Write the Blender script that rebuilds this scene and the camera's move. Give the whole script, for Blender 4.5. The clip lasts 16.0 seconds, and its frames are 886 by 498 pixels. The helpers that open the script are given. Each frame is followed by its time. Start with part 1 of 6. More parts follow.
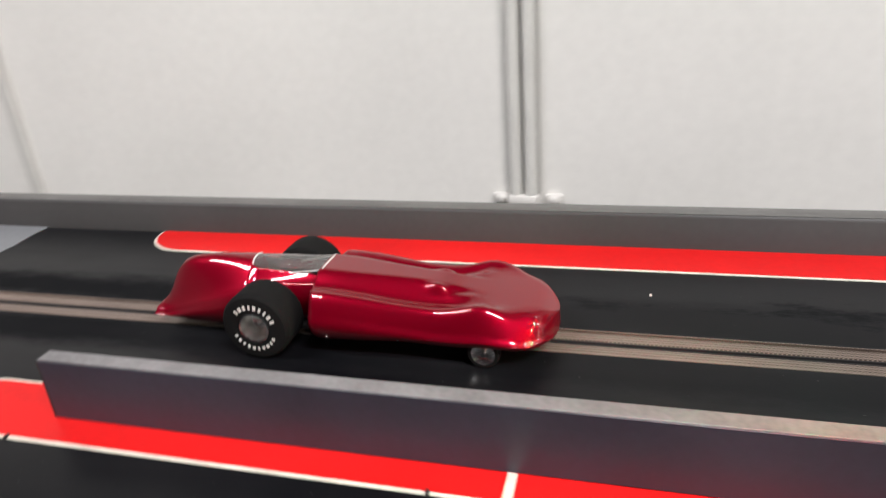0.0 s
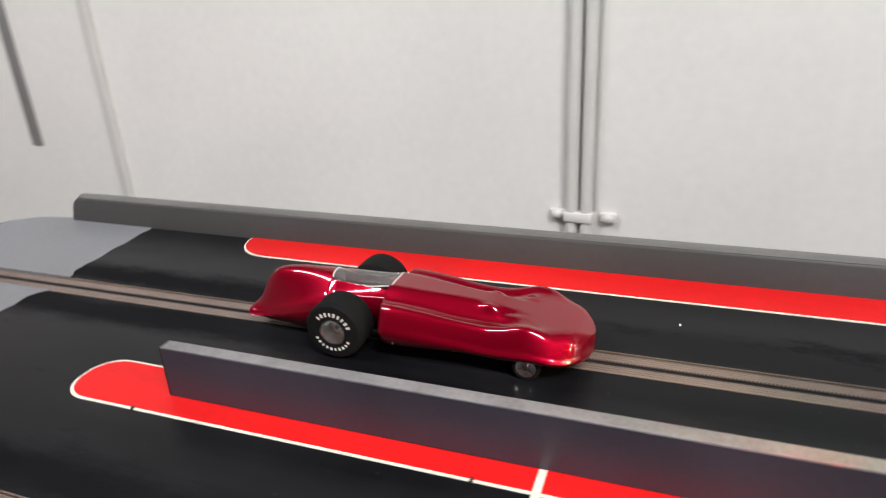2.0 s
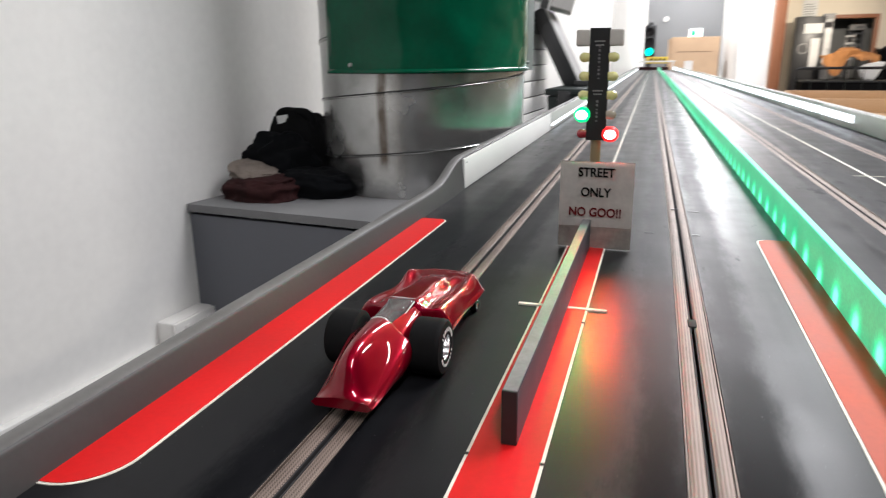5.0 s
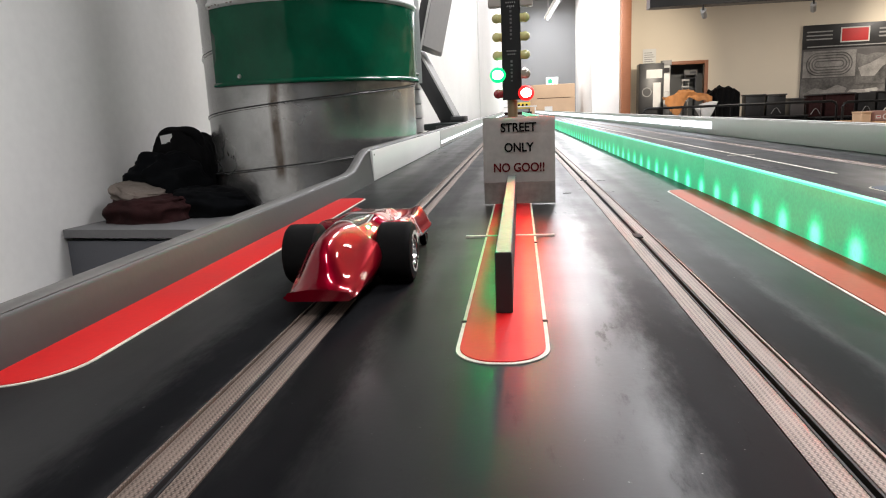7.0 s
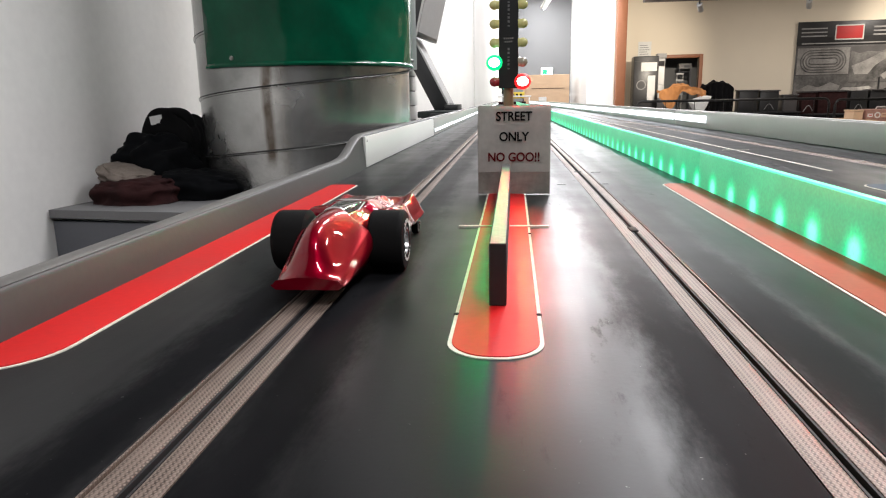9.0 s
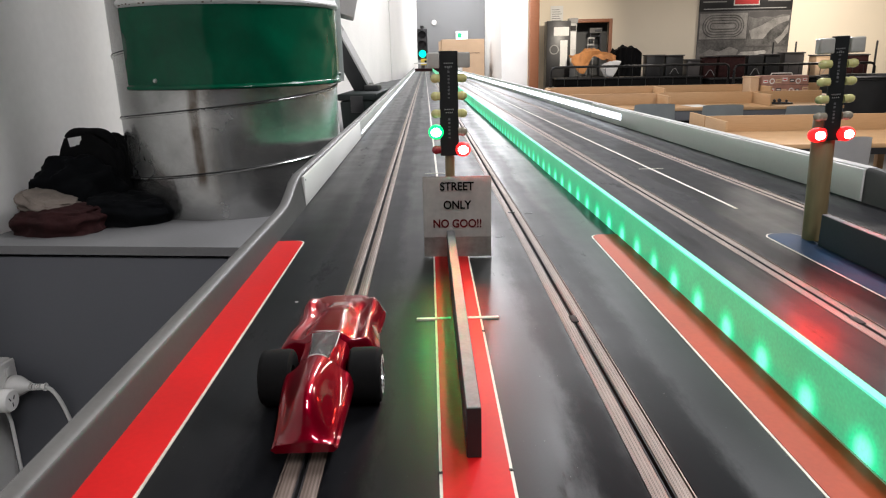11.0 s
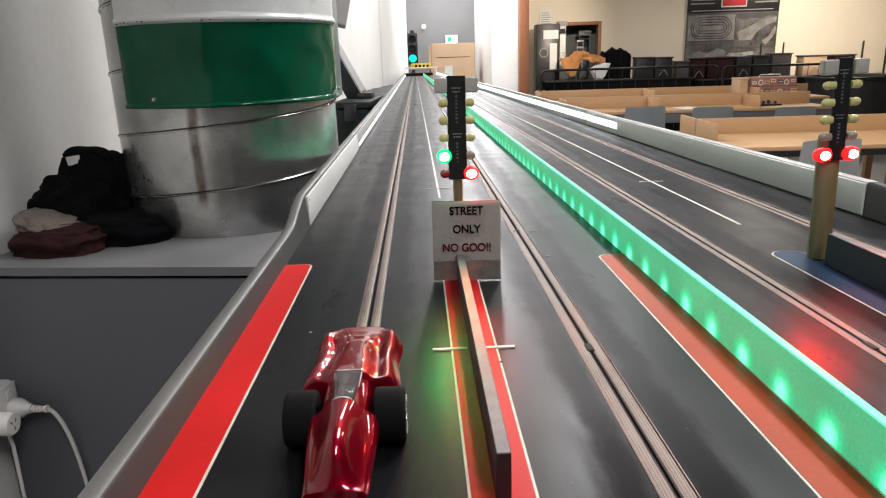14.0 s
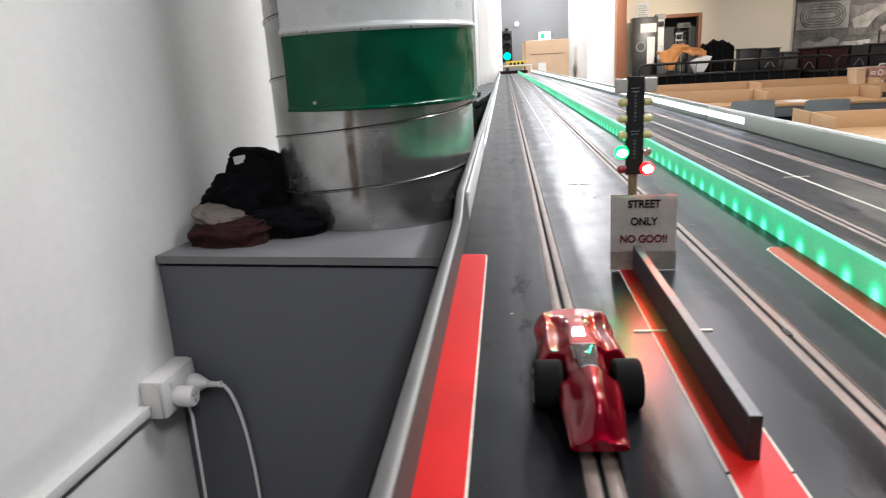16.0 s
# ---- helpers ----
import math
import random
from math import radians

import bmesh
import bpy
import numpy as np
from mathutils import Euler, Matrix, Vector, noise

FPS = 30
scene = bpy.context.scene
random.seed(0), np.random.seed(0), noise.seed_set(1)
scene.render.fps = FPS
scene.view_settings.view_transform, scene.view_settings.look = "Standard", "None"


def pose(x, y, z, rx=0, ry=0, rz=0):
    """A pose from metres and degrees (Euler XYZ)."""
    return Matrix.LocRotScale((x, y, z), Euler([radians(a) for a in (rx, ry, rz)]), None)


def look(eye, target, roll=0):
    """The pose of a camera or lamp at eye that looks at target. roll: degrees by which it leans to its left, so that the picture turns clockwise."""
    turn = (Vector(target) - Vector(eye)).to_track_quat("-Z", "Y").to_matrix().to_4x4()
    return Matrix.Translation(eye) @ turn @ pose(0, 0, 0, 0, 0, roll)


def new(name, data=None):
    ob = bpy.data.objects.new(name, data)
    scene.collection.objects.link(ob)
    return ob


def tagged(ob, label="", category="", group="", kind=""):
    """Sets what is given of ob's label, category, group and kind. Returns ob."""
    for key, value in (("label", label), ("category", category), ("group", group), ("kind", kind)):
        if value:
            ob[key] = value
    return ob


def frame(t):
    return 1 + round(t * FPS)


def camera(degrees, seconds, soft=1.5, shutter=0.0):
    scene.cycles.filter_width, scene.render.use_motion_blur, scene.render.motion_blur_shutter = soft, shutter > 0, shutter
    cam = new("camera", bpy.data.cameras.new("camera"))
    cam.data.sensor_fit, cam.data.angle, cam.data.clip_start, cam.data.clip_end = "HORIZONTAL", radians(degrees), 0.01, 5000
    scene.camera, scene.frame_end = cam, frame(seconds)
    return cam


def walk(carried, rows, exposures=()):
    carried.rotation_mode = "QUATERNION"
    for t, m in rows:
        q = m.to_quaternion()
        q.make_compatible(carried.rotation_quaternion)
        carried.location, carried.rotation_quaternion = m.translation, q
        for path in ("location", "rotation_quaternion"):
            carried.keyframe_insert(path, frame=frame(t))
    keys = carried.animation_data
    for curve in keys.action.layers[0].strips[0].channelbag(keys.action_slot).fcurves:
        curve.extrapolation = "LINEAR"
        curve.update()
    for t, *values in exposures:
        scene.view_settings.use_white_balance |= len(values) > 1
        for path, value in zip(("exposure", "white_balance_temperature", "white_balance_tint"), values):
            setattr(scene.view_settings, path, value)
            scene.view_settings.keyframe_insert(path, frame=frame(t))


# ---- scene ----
cam = camera(66.2, 16.0, soft=1.1, shutter=0.5)
PATH = [
    (0, (0.187, 0.228, 0.169), (-1.572, -0.281, -0.633), -4.4),
    (0.5, (0.178, 0.295, 0.161), (-1.364, -0.673, -0.669), -7.4),
    (1, (0.171, 0.298, 0.164), (-1.306, -0.765, -0.665), -7.6),
    (1.5, (0.184, 0.29, 0.184), (-1.434, -0.597, -0.588), -5.1),
    (2, (0.227, 0.241, 0.2), (-1.488, -0.424, -0.586), -3.2),
    (2.5, (0.314, 0.115, 0.231), (-1.55, 0.065, -0.491), -3.1),
    (3, (0.411, -0.055, 0.272), (-1.386, 0.446, -0.449), -0.4),
    (3.5, (0.366, -0.146, 0.256), (-1.201, 0.859, -0.477), -0.5),
    (4, (0.245, -0.221, 0.232), (-0.978, 1.158, -0.544), -0.2),
    (4.2, (0.193, -0.247, 0.228), (-0.88, 1.27, -0.513), -0.3),
    (6.3, (0.005, -0.296, 0.094), (-0.232, 1.648, -0.315), -0.7),
    (6.5, (0.006, -0.292, 0.093), (-0.224, 1.65, -0.325), -0.8),
    (7, (0.009, -0.301, 0.093), (-0.223, 1.645, -0.305), -2.5),
    (7.5, (0.009, -0.298, 0.092), (-0.22, 1.632, -0.382), -2.0),
    (8, (0.009, -0.297, 0.092), (-0.255, 1.635, -0.35), -2.6),
    (8.5, (0.009, -0.295, 0.092), (-0.207, 1.643, -0.351), -1.8),
    (9, (0.007, -0.293, 0.092), (-0.198, 1.649, -0.34), -1.1),
    (9.5, (0.003, -0.291, 0.093), (-0.121, 1.652, -0.36), 1.3),
    (10, (0.001, -0.292, 0.115), (-0.084, 1.652, -0.346), -0.3),
    (10.2, (-0.002, -0.298, 0.147), (-0.039, 1.633, -0.375), -0.8),
    (12.3, (-0.043, -0.311, 0.218), (0.008, 1.608, -0.344), -1.4),
    (12.5, (-0.045, -0.31, 0.217), (0.004, 1.608, -0.348), -1.5),
    (13, (-0.046, -0.31, 0.217), (-0.008, 1.609, -0.345), -2.1),
    (13.5, (-0.047, -0.311, 0.218), (-0.012, 1.608, -0.346), -1.8),
    (14, (-0.036, -0.302, 0.223), (0.019, 1.623, -0.319), -1.8),
    (14.5, (-0.03, -0.298, 0.225), (0.035, 1.623, -0.33), -1.8),
    (15, (-0.043, -0.304, 0.221), (-0.036, 1.616, -0.34), -1.7),
    (15.5, (-0.093, -0.335, 0.232), (-0.218, 1.591, -0.29), -2.0),
    (16, (-0.136, -0.359, 0.234), (-0.332, 1.558, -0.303), -3.3),
]
EXPOSURE = [(t, stops, kelvin, 12) for t, stops, kelvin in (
    (0.0, 0.60, 6450), (0.5, 0.76, 6450), (1.0, 0.84, 6450), (1.7, 0.58, 6400), (2.5, 0.54, 6350), (3.2, 0.44, 6250), (4.2, 0.44, 6250), (6.5, 0.18, 6350), (8.0, 0.24, 6400), (9.0, 0.30, 6350),
    (9.6, 0.10, 6300), (12.5, 0.14, 6350), (14.0, 0.12, 6450), (15.0, 0.18, 6400), (16.0, 0.34, 6200))]
walk(cam, [(t, look(eye, target, roll)) for t, eye, target, roll in PATH], EXPOSURE)

# ---------------------------------------------------------------- light
world = bpy.data.worlds.new("world")
scene.world = world
world.use_nodes = True
world.node_tree.nodes["Background"].inputs[0].default_value = (0.9, 0.95, 1.0, 1)
world.node_tree.nodes["Background"].inputs[1].default_value = 0.02

FLOOR, CEIL = -1.05, 2.0          # the track's surface lies at z = 0
TURN_ROOM = -4.0                  # the room stands a little askew to the track


def wall_x(y):
    """Face of the long side wall."""
    return -0.80 + 0.07 * (y - 0.45)


def area_lamp(name, x, y, z, sx, sy, watts, color=(1.0, 0.96, 0.9), turn=0.0):
    d = bpy.data.lights.new(name, "AREA")
    d.shape, d.size, d.size_y, d.energy, d.color = "RECTANGLE", sx, sy, watts, color
    ob = new(name, d)
    ob.matrix_world = pose(x, y, z, 0, 0, turn)
    return ob


for lx, ly, watts in ((1.00, 1.30, 56), (0.60, -1.2, 34), (0.85, 3.2, 46), (0.55, 5.4, 52), (0.75, 8.9, 84), (3.4, 3.2, 64), (3.4, 6.4, 28), (3.6, 10.0, 24), (6.4, 10.2, 60), (0.45, 11.9, 44)):
    area_lamp("tube_light", lx, ly, CEIL - 0.13, 0.16, 1.2, watts * 1.04, (1.0, 0.99, 0.985) if lx < 2 else (1.0, 0.915, 0.80), TURN_ROOM)


# the spotlights on the beam, aimed at the back wall
for lx, ax, az, watts in ((2.3, 1.85, 0.70, 280), (3.6, 3.9, 1.5, 12), (5.4, 7.0, 0.75, 340)):
    d = bpy.data.lights.new("wall_spot", "SPOT")
    d.energy, d.color, d.shadow_soft_size, d.spot_size, d.spot_blend = watts, (1.0, 0.88, 0.70), 0.03, radians(62), 0.9
    new("wall_spot", d).matrix_world = look((lx + 0.06, 9.04, 1.10), (ax, 12.1, az))


# the lit lamps of the starting lights
for lx, ly, lz, watts, color in ((-0.0132, 0.3865, 0.1253, 0.45, (0.0, 1.0, 0.22)), (0.0172, 0.3865, 0.1070, 0.95, (1.0, 0.06, 0.03)), (0.3785, 0.3735, 0.1150, 0.6, (1.0, 0.02, 0.01)), (0.4075, 0.3735, 0.1150, 0.6, (1.0, 0.02, 0.01))):
    d = bpy.data.lights.new("diode_light", "SPOT")
    d.energy, d.color, d.shadow_soft_size, d.spot_size, d.spot_blend = watts, color, 0.0045, radians(130), 0.8
    new("diode_light", d).matrix_world = look((lx, ly, lz), (lx, ly - 1.0, lz - 0.15))


# ---------------------------------------------------------------- materials
def nodes_of(name):
    m = bpy.data.materials.new(name)
    m.use_nodes = True
    t = m.node_tree
    return m, t, t.nodes["Principled BSDF"]


def mat(name, col, rough=0.5, metal=0.0, var=0.12, scale=12.0, fine=180.0, bump=0.05, coat=0.0, rvar=0.1, stretch=(1, 1, 1), dist=0.0006, spec=0.5, dent=0.0):
    """A surface with stains at one scale, grain at another, uneven gloss and a fine relief."""
    m, t, b = nodes_of(name)
    n, l = t.nodes.new, t.links.new
    co = n("ShaderNodeTexCoord")
    mp = n("ShaderNodeMapping")
    mp.inputs["Scale"].default_value = stretch
    l(co.outputs["Object"], mp.inputs["Vector"])
    big, small = n("ShaderNodeTexNoise"), n("ShaderNodeTexNoise")
    big.inputs["Scale"].default_value, small.inputs["Scale"].default_value = scale, fine
    big.inputs["Detail"].default_value, small.inputs["Detail"].default_value = 5, 2
    for k in (big, small):
        l(mp.outputs["Vector"], k.inputs["Vector"])
    mix = n("ShaderNodeMath")
    mix.operation = "MULTIPLY_ADD"
    l(small.outputs["Fac"], mix.inputs[0])
    mix.inputs[1].default_value = 0.4
    l(big.outputs["Fac"], mix.inputs[2])
    ramp = n("ShaderNodeValToRGB")
    ramp.color_ramp.elements[0].position, ramp.color_ramp.elements[1].position = 0.45, 0.95
    ramp.color_ramp.elements[0].color = (*[max(0, c * (1 - var)) for c in col], 1)
    ramp.color_ramp.elements[1].color = (*[min(1, c * (1 + var)) for c in col], 1)
    l(mix.outputs[0], ramp.inputs["Fac"])
    l(ramp.outputs["Color"], b.inputs["Base Color"])
    rr = n("ShaderNodeMapRange")
    rr.inputs["To Min"].default_value, rr.inputs["To Max"].default_value = max(0.02, rough - rvar), min(1, rough + rvar)
    l(big.outputs["Fac"], rr.inputs["Value"])
    l(rr.outputs["Result"], b.inputs["Roughness"])
    if bump:
        bp = n("ShaderNodeBump")
        bp.inputs["Strength"].default_value, bp.inputs["Distance"].default_value = bump, dist
        l(small.outputs["Fac"], bp.inputs["Height"])
        l(bp.outputs["Normal"], b.inputs["Normal"])
    if dent:
        d1, d2 = n("ShaderNodeTexNoise"), n("ShaderNodeBump")
        d1.inputs["Scale"].default_value, d1.inputs["Detail"].default_value = 11, 1
        l(co.outputs["Object"], d1.inputs["Vector"])
        d2.inputs["Strength"].default_value, d2.inputs["Distance"].default_value = 0.6, dent
        l(d1.outputs["Fac"], d2.inputs["Height"])
        if bump:
            l(bp.outputs["Normal"], d2.inputs["Normal"])
        l(d2.outputs["Normal"], b.inputs["Normal"])
        l(d2.outputs["Normal"], b.inputs["Coat Normal"])
    b.inputs["Metallic"].default_value = metal
    b.inputs["Specular IOR Level"].default_value = spec
    b.inputs["Coat Weight"].default_value = coat
    b.inputs["Coat Roughness"].default_value = 0.03
    return m


def glow(name, col, strength, base=0.3):
    m, t, b = nodes_of(name)
    b.inputs["Base Color"].default_value = (*[c * base for c in col], 1)
    b.inputs["Emission Color"].default_value = (*col, 1)
    b.inputs["Emission Strength"].default_value = strength
    return m


def glass(name, col, rough=0.05):
    m, t, b = nodes_of(name)
    b.inputs["Base Color"].default_value = (*col, 1)
    b.inputs["Transmission Weight"].default_value = 0.9
    b.inputs["Roughness"].default_value = rough
    b.inputs["IOR"].default_value = 1.15
    return m


def wood(name, col, dark, scale=9.0, rough=0.5):
    m, t, b = nodes_of(name)
    n, l = t.nodes.new, t.links.new
    co, mp = n("ShaderNodeTexCoord"), n("ShaderNodeMapping")
    mp.inputs["Scale"].default_value = (1.0, 1.0, 8.0)
    l(co.outputs["Object"], mp.inputs["Vector"])
    wv, ns = n("ShaderNodeTexWave"), n("ShaderNodeTexNoise")
    wv.wave_type, wv.bands_direction = "BANDS", "Z"
    wv.inputs["Scale"].default_value, wv.inputs["Distortion"].default_value, wv.inputs["Detail"].default_value = scale, 6, 3
    ns.inputs["Scale"].default_value = scale * 2
    for k in (wv, ns):
        l(mp.outputs["Vector"], k.inputs["Vector"])
    mx = n("ShaderNodeMix")
    mx.data_type = "RGBA"
    mx.inputs[6].default_value, mx.inputs[7].default_value = (*dark, 1), (*col, 1)
    ad = n("ShaderNodeMath")
    ad.operation = "MULTIPLY_ADD"
    l(wv.outputs["Fac"], ad.inputs[0])
    ad.inputs[1].default_value = 0.5
    l(ns.outputs["Fac"], ad.inputs[2])
    l(ad.outputs[0], mx.inputs[0])
    l(mx.outputs[2], b.inputs["Base Color"])
    b.inputs["Roughness"].default_value = rough
    return m


def braid_material():
    """Woven copper conductor: two crossed waves."""
    m, t, b = nodes_of("copper_braid")
    n, l = t.nodes.new, t.links.new
    co = n("ShaderNodeTexCoord")
    waves = []
    for turn in (35, -35):
        mp, wv = n("ShaderNodeMapping"), n("ShaderNodeTexWave")
        mp.inputs["Rotation"].default_value = (0, 0, radians(turn))
        wv.bands_direction = "X"
        wv.inputs["Scale"].default_value = 300
        l(co.outputs["Object"], mp.inputs["Vector"])
        l(mp.outputs["Vector"], wv.inputs["Vector"])
        waves.append(wv)
    mu = n("ShaderNodeMath")
    mu.operation = "MULTIPLY"
    l(waves[0].outputs["Fac"], mu.inputs[0])
    l(waves[1].outputs["Fac"], mu.inputs[1])
    strand = n("ShaderNodeTexWave")
    strand.bands_direction = "X"
    strand.inputs["Scale"].default_value = 165
    l(co.outputs["Object"], strand.inputs["Vector"])
    both = n("ShaderNodeMath")
    both.operation = "MULTIPLY_ADD"
    l(strand.outputs["Fac"], both.inputs[0])
    both.inputs[1].default_value = 0.55
    l(mu.outputs[0], both.inputs[2])
    mu = both
    ns = n("ShaderNodeTexNoise")
    ns.inputs["Scale"].default_value = 25
    l(co.outputs["Object"], ns.inputs["Vector"])
    ad = n("ShaderNodeMath")
    ad.operation = "MULTIPLY_ADD"
    l(ns.outputs["Fac"], ad.inputs[0])
    ad.inputs[1].default_value = 0.7
    l(mu.outputs[0], ad.inputs[2])
    rp = n("ShaderNodeValToRGB")
    rp.color_ramp.elements[0].position, rp.color_ramp.elements[1].position = 0.3, 1.3
    rp.color_ramp.elements[0].color, rp.color_ramp.elements[1].color = (0.050, 0.034, 0.027, 1), (0.228, 0.174, 0.144, 1)
    l(ad.outputs[0], rp.inputs["Fac"])
    l(rp.outputs["Color"], b.inputs["Base Color"])
    bp = n("ShaderNodeBump")
    bp.inputs["Strength"].default_value, bp.inputs["Distance"].default_value = 0.25, 0.0003
    l(mu.outputs[0], bp.inputs["Height"])
    l(bp.outputs["Normal"], b.inputs["Normal"])
    b.inputs["Metallic"].default_value, b.inputs["Roughness"].default_value = 0.35, 0.5
    return m


def track_material():
    """Black satin paint: streaks of rubber along the lanes, cloudy wear and dust specks."""
    m, t, b = nodes_of("black_track_paint")
    n, l = t.nodes.new, t.links.new
    co, mp = n("ShaderNodeTexCoord"), n("ShaderNodeMapping")
    l(co.outputs["Object"], mp.inputs["Vector"])
    mp.inputs["Scale"].default_value = (14.0, 1.1, 1.0)
    streak, cloud, dust = n("ShaderNodeTexNoise"), n("ShaderNodeTexNoise"), n("ShaderNodeTexNoise")
    streak.inputs["Scale"].default_value, cloud.inputs["Scale"].default_value, dust.inputs["Scale"].default_value = 5, 16, 420
    streak.inputs["Detail"].default_value, cloud.inputs["Detail"].default_value = 5, 7
    l(mp.outputs["Vector"], streak.inputs["Vector"])
    l(co.outputs["Object"], cloud.inputs["Vector"])
    l(co.outputs["Object"], dust.inputs["Vector"])
    mixf = n("ShaderNodeMath")
    mixf.operation = "MULTIPLY_ADD"
    l(streak.outputs["Fac"], mixf.inputs[0])
    mixf.inputs[1].default_value = 0.75
    l(cloud.outputs["Fac"], mixf.inputs[2])
    rp = n("ShaderNodeValToRGB")
    rp.color_ramp.elements[0].color, rp.color_ramp.elements[1].color = (0.0014, 0.0016, 0.0026, 1), (0.0075, 0.0075, 0.0085, 1)
    half = n("ShaderNodeMath")
    half.operation = "MULTIPLY"
    half.inputs[1].default_value = 0.8
    l(mixf.outputs[0], half.inputs[0])
    rp.color_ramp.elements[0].position, rp.color_ramp.elements[1].position = 0.5, 0.95
    l(half.outputs[0], rp.inputs["Fac"])
    sp = n("ShaderNodeMapRange")
    sp.inputs["From Min"].default_value, sp.inputs["From Max"].default_value = 0.74, 0.80
    l(dust.outputs["Fac"], sp.inputs["Value"])
    mx = n("ShaderNodeMix")
    mx.data_type = "RGBA"
    l(sp.outputs[0], mx.inputs[0])
    l(rp.outputs["Color"], mx.inputs[6])
    mx.inputs[7].default_value = (0.09, 0.09, 0.088, 1)
    l(mx.outputs[2], b.inputs["Base Color"])
    rr = n("ShaderNodeMapRange")
    rr.inputs["From Min"].default_value, rr.inputs["From Max"].default_value = 0.35, 0.95
    rr.inputs["To Min"].default_value, rr.inputs["To Max"].default_value = 0.27, 0.42
    l(half.outputs[0], rr.inputs["Value"])
    # matt scuffs, drawn out a little along the lanes
    mp2, scuff, grit = n("ShaderNodeMapping"), n("ShaderNodeTexNoise"), n("ShaderNodeTexNoise")
    mp2.inputs["Scale"].default_value = (1.0, 0.30, 1.0)
    l(co.outputs["Object"], mp2.inputs["Vector"])
    scuff.inputs["Scale"].default_value, scuff.inputs["Detail"].default_value = 34, 9
    scuff.inputs["Roughness"].default_value = 0.72
    l(mp2.outputs["Vector"], scuff.inputs["Vector"])
    l(mp2.outputs["Vector"], grit.inputs["Vector"])
    grit.inputs["Scale"].default_value = 7
    patch = n("ShaderNodeMath")
    patch.operation = "MULTIPLY_ADD"
    l(grit.outputs["Fac"], patch.inputs[0])
    patch.inputs[1].default_value = 0.5
    l(scuff.outputs["Fac"], patch.inputs[2])
    worn = n("ShaderNodeMapRange")
    worn.inputs["From Min"].default_value, worn.inputs["From Max"].default_value = 0.88, 0.97
    worn.inputs["To Max"].default_value = 0.22
    l(patch.outputs[0], worn.inputs["Value"])
    rsum = n("ShaderNodeMath")
    rsum.operation = "ADD"
    l(rr.outputs[0], rsum.inputs[0])
    l(worn.outputs[0], rsum.inputs[1])
    l(rsum.outputs[0], b.inputs["Roughness"])
    bp = n("ShaderNodeBump")
    bp.inputs["Strength"].default_value, bp.inputs["Distance"].default_value = 0.05, 0.0003
    l(dust.outputs["Fac"], bp.inputs["Height"])
    l(bp.outputs["Normal"], b.inputs["Normal"])
    # matt rubber laid down where the tyres run, either side of each lane
    xs = n("ShaderNodeSeparateXYZ")
    l(co.outputs["Object"], xs.inputs[0])
    near = None
    for lane in (-0.0872, 0.0918, 0.3060, 0.4780):
        last = xs.outputs["X"]
        for off in (lane, 0.0225):
            su, ab = n("ShaderNodeMath"), n("ShaderNodeMath")
            su.operation, ab.operation = "SUBTRACT", "ABSOLUTE"
            l(last, su.inputs[0])
            su.inputs[1].default_value = off
            l(su.outputs[0], ab.inputs[0])
            last = ab.outputs[0]
        if near is None:
            near = last
        else:
            mi = n("ShaderNodeMath")
            mi.operation = "MINIMUM"
            l(near, mi.inputs[0])
            l(last, mi.inputs[1])
            near = mi.outputs[0]
    ragged = n("ShaderNodeMath")
    ragged.operation = "MULTIPLY_ADD"
    l(patch.outputs[0], ragged.inputs[0])
    ragged.inputs[1].default_value = -0.038
    l(near, ragged.inputs[2])
    band = n("ShaderNodeMapRange")
    band.interpolation_type = "SMOOTHSTEP"
    band.inputs["From Min"].default_value, band.inputs["From Max"].default_value = -0.0225, -0.0055
    band.inputs["To Min"].default_value, band.inputs["To Max"].default_value = 1.0, 0.0
    l(ragged.outputs[0], band.inputs["Value"])
    # thickest where the cars spin their tyres before the start
    spin = n("ShaderNodeMapRange")
    spin.interpolation_type = "SMOOTHSTEP"
    spin.inputs["From Min"].default_value, spin.inputs["From Max"].default_value = -0.06, 0.16
    spin.inputs["To Min"].default_value, spin.inputs["To Max"].default_value = 0.15, 0.065
    l(xs.outputs["Y"], spin.inputs["Value"])
    loss, spec = n("ShaderNodeMath"), n("ShaderNodeMath")
    loss.operation, spec.operation = "MULTIPLY", "SUBTRACT"
    l(band.outputs[0], loss.inputs[0])
    l(spin.outputs[0], loss.inputs[1])
    spec.inputs[0].default_value = 0.19
    l(loss.outputs[0], spec.inputs[1])
    l(spec.outputs[0], b.inputs["Specular IOR Level"])
    rub = n("ShaderNodeMath")
    rub.operation = "MULTIPLY_ADD"
    l(loss.outputs[0], rub.inputs[0])
    rub.inputs[1].default_value = 1.4
    l(rsum.outputs[0], rub.inputs[2])
    l(rub.outputs[0], b.inputs["Roughness"])
    return m


